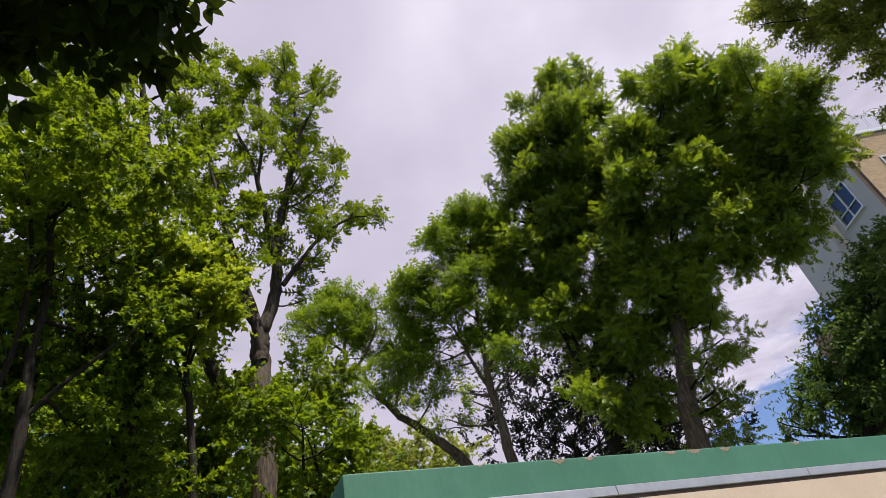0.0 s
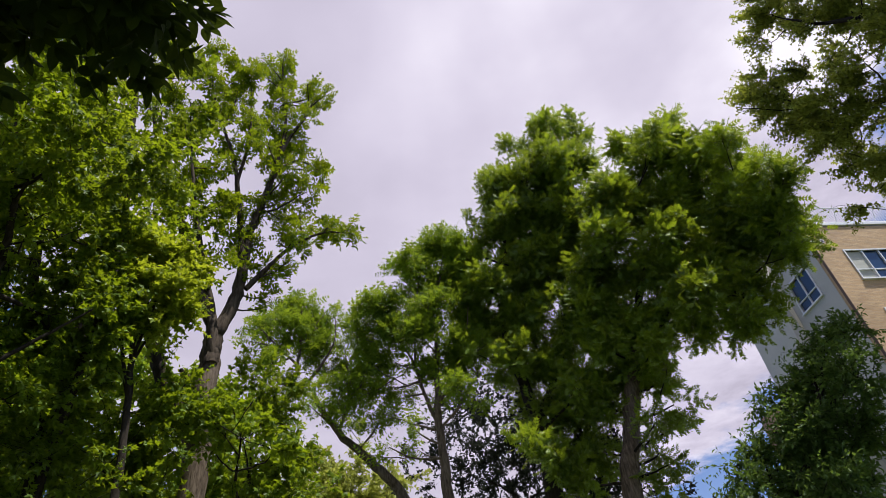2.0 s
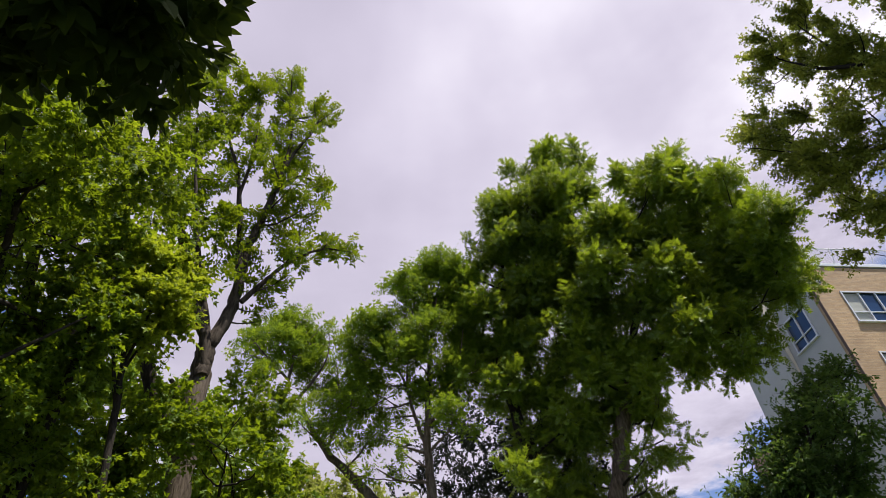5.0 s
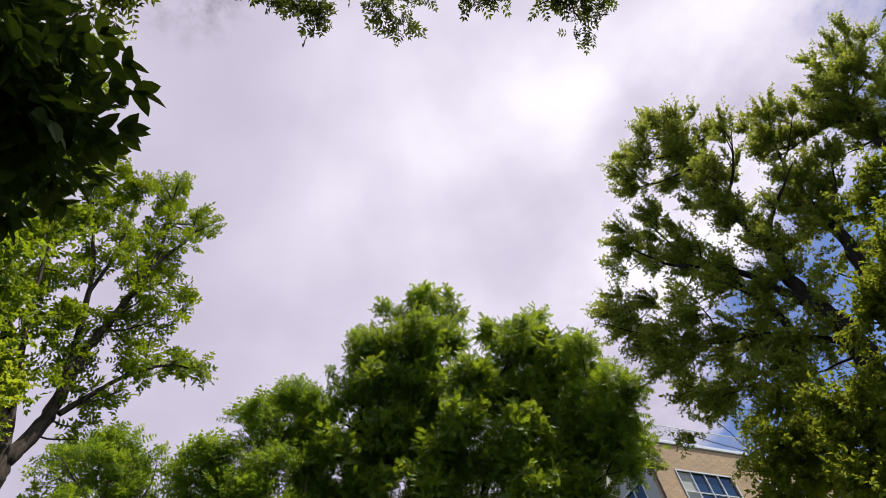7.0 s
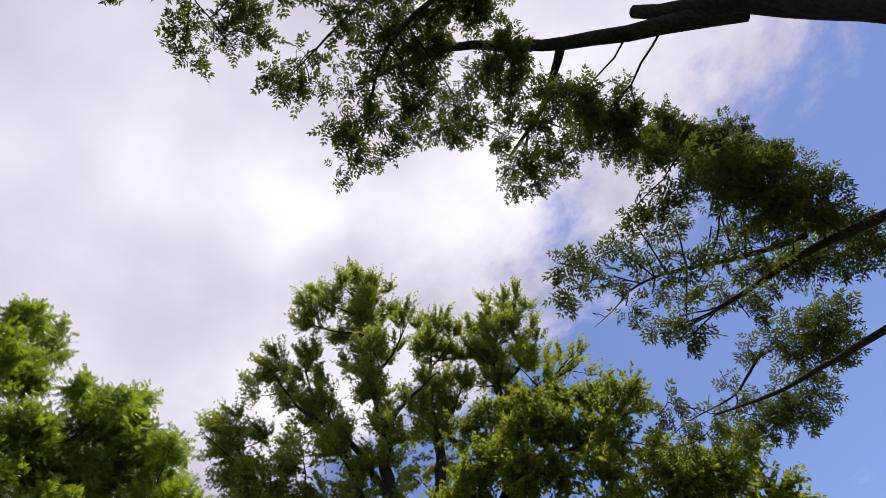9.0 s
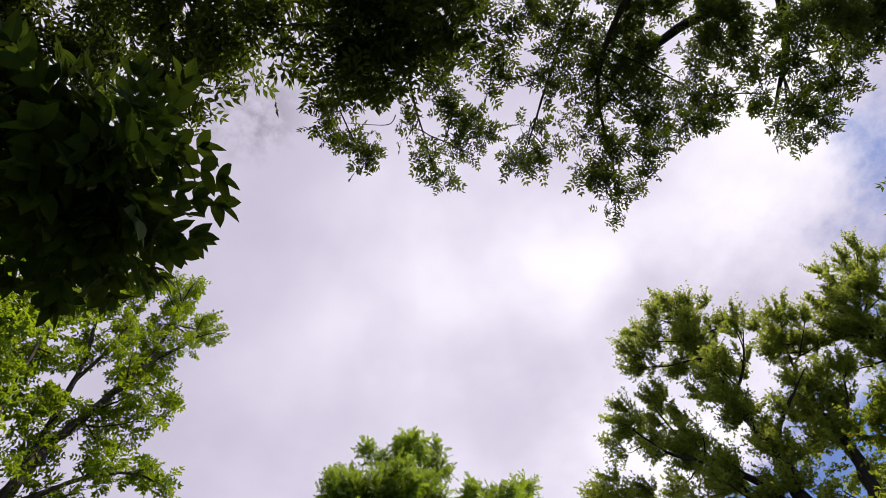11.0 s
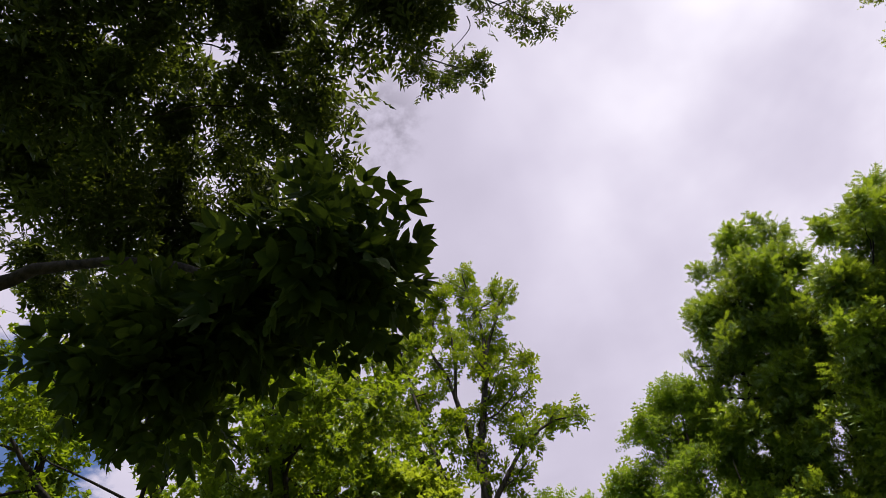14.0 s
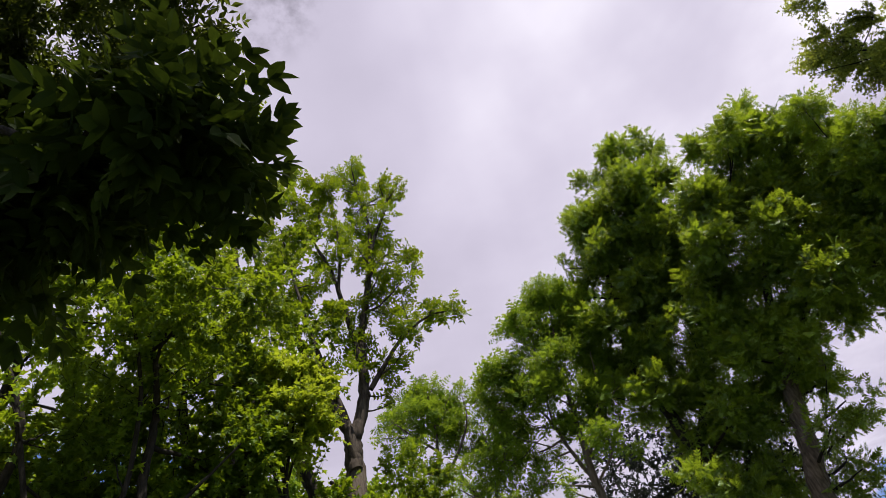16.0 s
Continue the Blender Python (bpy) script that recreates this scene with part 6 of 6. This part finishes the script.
tree.clumps((2.69, 0.50, 3.19, 0.02, 0.50), (2.64, 0.59, 3.19, 0.02, 0.60), (2.62, 0.58, 3.12, 0.03, 0.80), (2.54, 0.72, 3.30, 0.04), (2.45, 0.74, 3.31, 0.04), (2.65, 0.49, 3.11, 0.03), (2.57, 0.38, 3.16, 0.03), (2.53, 0.50, 3.20, 0.05), (2.53, 0.34, 3.08, 0.05), (2.51, 0.46, 3.06, 0.05), (2.36, 0.50, 3.22, 0.07), (2.39, 0.34, 3.14, 0.05), (2.24, 0.55, 3.28, 0.08), (2.20, 0.63, 3.26, 0.07), (2.22, 0.46, 3.15, 0.08), (2.13, 0.55, 3.21, 0.08), (2.06, 0.49, 3.19, 0.08), (1.92, 0.60, 3.27, 0.09))
tree.clumps((2.42, 0.59, 3.15, 0.05), (2.28, 0.66, 3.29, 0.06), (2.03, 0.72, 3.25, 0.06), (1.99, 0.41, 3.19, 0.08), (1.87, 0.49, 3.15, 0.10), (1.76, 0.68, 3.22, 0.10), (1.73, 0.43, 3.30, 0.11), (1.98, 0.68, 3.09, 0.06))
tree.grow()


# ---------------------------------------------------------------- hut with the green eaves board
def make_hut():
    """Low flat-roofed hut: its long eaves run from the near corner, x along the eaves, y inward."""
    length, depth, top = 9.0, 2.6, 2.80
    hut = thing("hut", (-0.80, 3.16, 0), "low flat-roofed hut with green eaves board and beige wall", "building", turn=math.degrees(math.atan2(1.99, 3.82)))
    part("wall", box(0.06, length - 0.06, -0.006, depth, 0, top - 0.272), BEIGE_WALL, hut, "beige plastered wall")
    part("soffit", box(0.05, length - 0.05, 0.07, depth, top - 0.269, top - 0.250), BEIGE_WALL, hut)
    # solid strip whose dark colour stands for the shadow line below the eaves metal
    part("shadow_strip", box(0.03, length, 0.004, 0.068, top - 0.270, top - 0.249), BROWN_TRIM_AND_SHADOW, hut, "dark brown strip in place of the shadow under the metal")
    part("eaves_board", box(0.0, length, 0.0, 0.05, top - 0.188, top, 0.006), GREEN_PAINT, hut, "green painted board with flaked edge")
    part("eaves_board", box(0.0, 0.05, 0.052, depth, top - 0.188, top - 0.002, 0.006), GREEN_PAINT, hut)
    for n in range(5):
        x0 = 1.62 * n + 0.02
        part("gutter_strip", box(x0, x0 + 1.615, -0.012, 0.045, top - 0.247, top - 0.190, 0.004), FLASHING, hut, "grey metal strip")
    part("roof", box(0.055, length, 0.055, depth, top - 0.24, top - 0.05), ROOF_FELT, hut)
    rng = random.Random(5)
    for x, wide in [(0.79, 0.030), (1.31, 0.100), (1.53, 0.070), (2.16, 0.090), (2.36, 0.130), (2.63, 0.100), (0.36, 0.020), (3.31, 0.070)]:
        bm = bmesh.new()
        edge = [(x + wide * (i / 12 - 0.5), top - 0.006 - 0.28 * min(wide, 0.09) * math.sin(math.pi * i / 12) ** 0.7 * rng.uniform(0.7, 1.1)) for i in range(13)]
        low = [bm.verts.new((px, -0.0012, pz)) for px, pz in edge]
        high = [bm.verts.new((px, -0.0012, top - 0.005)) for px, pz in edge]
        over = [bm.verts.new((px, 0.010, top + 0.0008)) for px, pz in edge]
        for i in range(12):
            bm.faces.new((low[i], low[i + 1], high[i + 1], high[i]))
            bm.faces.new((high[i], high[i + 1], over[i + 1], over[i]))
        part("flaked_patch", bm, BARE_CONCRETE, hut, "bare patch where paint flaked")
    return hut


make_hut()


# ---------------------------------------------------------------- apartment building
def make_window(house, x0, x1, z0, z1, sections, blind_first, face="brick"):
    """A framed window in a wall whose outside is y = 0, x along it."""
    pane_m = Matrix.Identity(4) if face == "brick" else Matrix(((0, 1, 0, 0), (1, 0, 0, 0), (0, 0, 1, 0), (0, 0, 0, 1)))
    def put(name, bm, mat, parent, label=""):
        bmesh.ops.transform(bm, matrix=pane_m, verts=bm.verts)
        bmesh.ops.recalc_face_normals(bm, faces=bm.faces)
        return part(name, bm, mat, parent, label)
    bm = box(x0 - 0.06, x1 + 0.06, -0.05, 0.10, z0 - 0.06, z0)
    box(x0 - 0.06, x1 + 0.06, -0.05, 0.10, z1, z1 + 0.06, 0, bm)
    box(x0 - 0.06, x0, -0.05, 0.10, z0, z1, 0, bm)
    box(x1, x1 + 0.06, -0.05, 0.10, z0, z1, 0, bm)
    window = put("window", bm, WHITE_METAL, house, "white metal framed window")
    wide = (x1 - x0) / sections
    for n in range(sections):
        a, b = x0 + wide * n, x0 + wide * (n + 1)
        put("pane", box(a + 0.02, b - 0.02, 0.055, 0.065, z0, z1), BLIND if blind_first and n == 0 else GLASS, window)
        if n:
            put("mullion", box(a - 0.025, a + 0.025, -0.02, 0.05, z0, z1), WHITE_METAL, window)
    put("transom", box(x0, x1, -0.01, 0.045, z0 + 0.42, z0 + 0.46), WHITE_METAL, window)
    put("sill", box(x0 - 0.1, x1 + 0.1, -0.10, 0.0, z0 - 0.10, z0 - 0.062), WHITE_METAL, window)
    return window


def make_house():
    house = thing("apartment_building", (16.67, 18.99, 0), "five-storey apartment building with buff tiled front and grey side", "building", turn=5.62)
    top, long, deep = 17.25, 16.0, 6.0
    storeys = [14.5 - 2.9 * n for n in range(5)]
    # front wall with openings: bands between the window rows and piers between windows
    front = [(1.19, 4.25), (6.0, 9.1), (10.8, 13.9)]
    bm = bmesh.new()
    levels = [0.0] + [v for z in reversed(storeys) for v in (z, z + 1.4)] + [top]
    for n in range(0, len(levels), 2):
        box(0, long, 0, 0.25, levels[n], levels[n + 1], 0, bm)
    xs = [0.0] + [v for pair in front for v in pair] + [long]
    for z in storeys:
        for n in range(0, len(xs), 2):
            box(xs[n], xs[n + 1], 0, 0.25, z, z + 1.4, 0, bm)
    part("wall", bm, TILE, house, "buff tiled front wall")
    bm = bmesh.new()
    for n in range(0, len(levels), 2):
        box(-0.003, 0.25, 0.252, deep, levels[n], levels[n + 1], 0, bm)
    for z in storeys:
        if z == storeys[0]:
            box(-0.003, 0.25, 0.252, 1.0, z, z + 1.4, 0, bm)
            box(-0.003, 0.25, 2.3, deep, z, z + 1.4, 0, bm)
        else:
            box(-0.003, 0.25, 0.252, deep, z, z + 1.4, 0, bm)
    part("wall", bm, GREY_PLASTER, house, "grey plastered side wall")
    part("corner_trim", box(-0.02, 0.0, -0.02, 0.10, 0, top), BROWN_TRIM_AND_SHADOW, house)
    part("wall", box(0.26, long, deep - 0.25, deep, 0, top), GREY_PLASTER, house)
    part("wall", box(long - 0.25, long, 0.26, deep - 0.26, 0, top), GREY_PLASTER, house)
    # solid dark block in place of the unlit rooms
    part("interior", box(0.8, long - 0.8, 0.9, deep - 0.9, 0, top - 0.4), DARK_HOLLOW, house)
    part("roof", box(0.0, long, 0.0, deep, top + 0.002, top + 0.06), ROOF_FELT, house)
    part("coping", box(-0.06, long, -0.06, 0.30, top + 0.06, top + 0.20, 0.01), WHITE_METAL, house, "pale metal coping")
    part("coping", box(-0.06, 0.30, 0.302, deep, top + 0.06, top + 0.20, 0.01), WHITE_METAL, house)
    for z in storeys:
        for x0, x1 in front:
            make_window(house, x0, x1, z, z + 1.4, 4, True)
    make_window(house, 1.0, 2.3, storeys[0], storeys[0] + 1.4, 2, False, "side")
    # stair block that stands out of the side wall
    part("stair_block", box(-0.55, -0.004, 2.75, 5.3, 0, top + 0.6), GREY_PLASTER, house, "grey block standing out of the side wall")
    # added wedge: its shape and pale colour stand for a patch of sunlight
    bm = box(-0.552, -0.03, 2.62, 2.748, 13.6, top + 0.3)
    for v in bm.verts:
        if v.co.z < 14:
            v.co.x, v.co.y = -0.03 + (v.co.x + 0.03) * 0.08, 2.748 + (v.co.y - 2.748) * 0.1
    part("sunlit_wedge", bm, SUNLIT_CREAM, house, "cream tapering wedge standing for sunlight on the stair block's face")
    part("lower_wing", box(0.2, 9.0, 6.002, 8.4, 0, 12.6), TILE_BROWN, house, "lower brown tiled wing")
    # railing on the roof
    z0, z1 = top + 0.20, top + 1.18
    rail = part("railing", rod((0.05, 0.08, z1), (long, 0.08, z1), 0.025), WHITE_METAL, house, "white roof railing")
    part("lower_rail", rod((0.05, 0.08, z0 + 0.12), (long, 0.08, z0 + 0.12), 0.018), WHITE_METAL, rail)
    part("side_rail", rod((0.08, 0.1, z1), (0.08, deep, z1), 0.025), WHITE_METAL, rail)
    post = rod((0, 0, z0), (0, 0, z1), 0.011, 6)
    data = bpy.data.meshes.new("bar")
    post.to_mesh(data)
    post.free()
    data.materials.append(WHITE_METAL)
    for n in range(int(long / 0.13)):
        bar = new("bar", data)
        bar.parent, bar.location = rail, (0.05 + 0.13 * n, 0.08, 0)
    for n in range(int(deep / 0.13)):
        bar = new("bar", data)
        bar.parent, bar.location = rail, (0.08, 0.2 + 0.13 * n, 0)
    for n in range(9):
        part("brace", rod((0.3 + 1.9 * n, 0.5, z0), (0.3 + 1.9 * n, 0.09, z1 - 0.05), 0.018, 6), WHITE_METAL, rail)
    vent = part("vent", rod((0.45, -0.06, 16.42), (0.45, 0.02, 16.42), 0.10, 16), WHITE_METAL, house, "round white wall vent")
    # dark disc painted for the shade in the vent's mouth
    part("vent_dark_disc", rod((0.45, -0.075, 16.40), (0.45, -0.058, 16.40), 0.06, 16), DARK_HOLLOW, vent)
    return house


make_house()
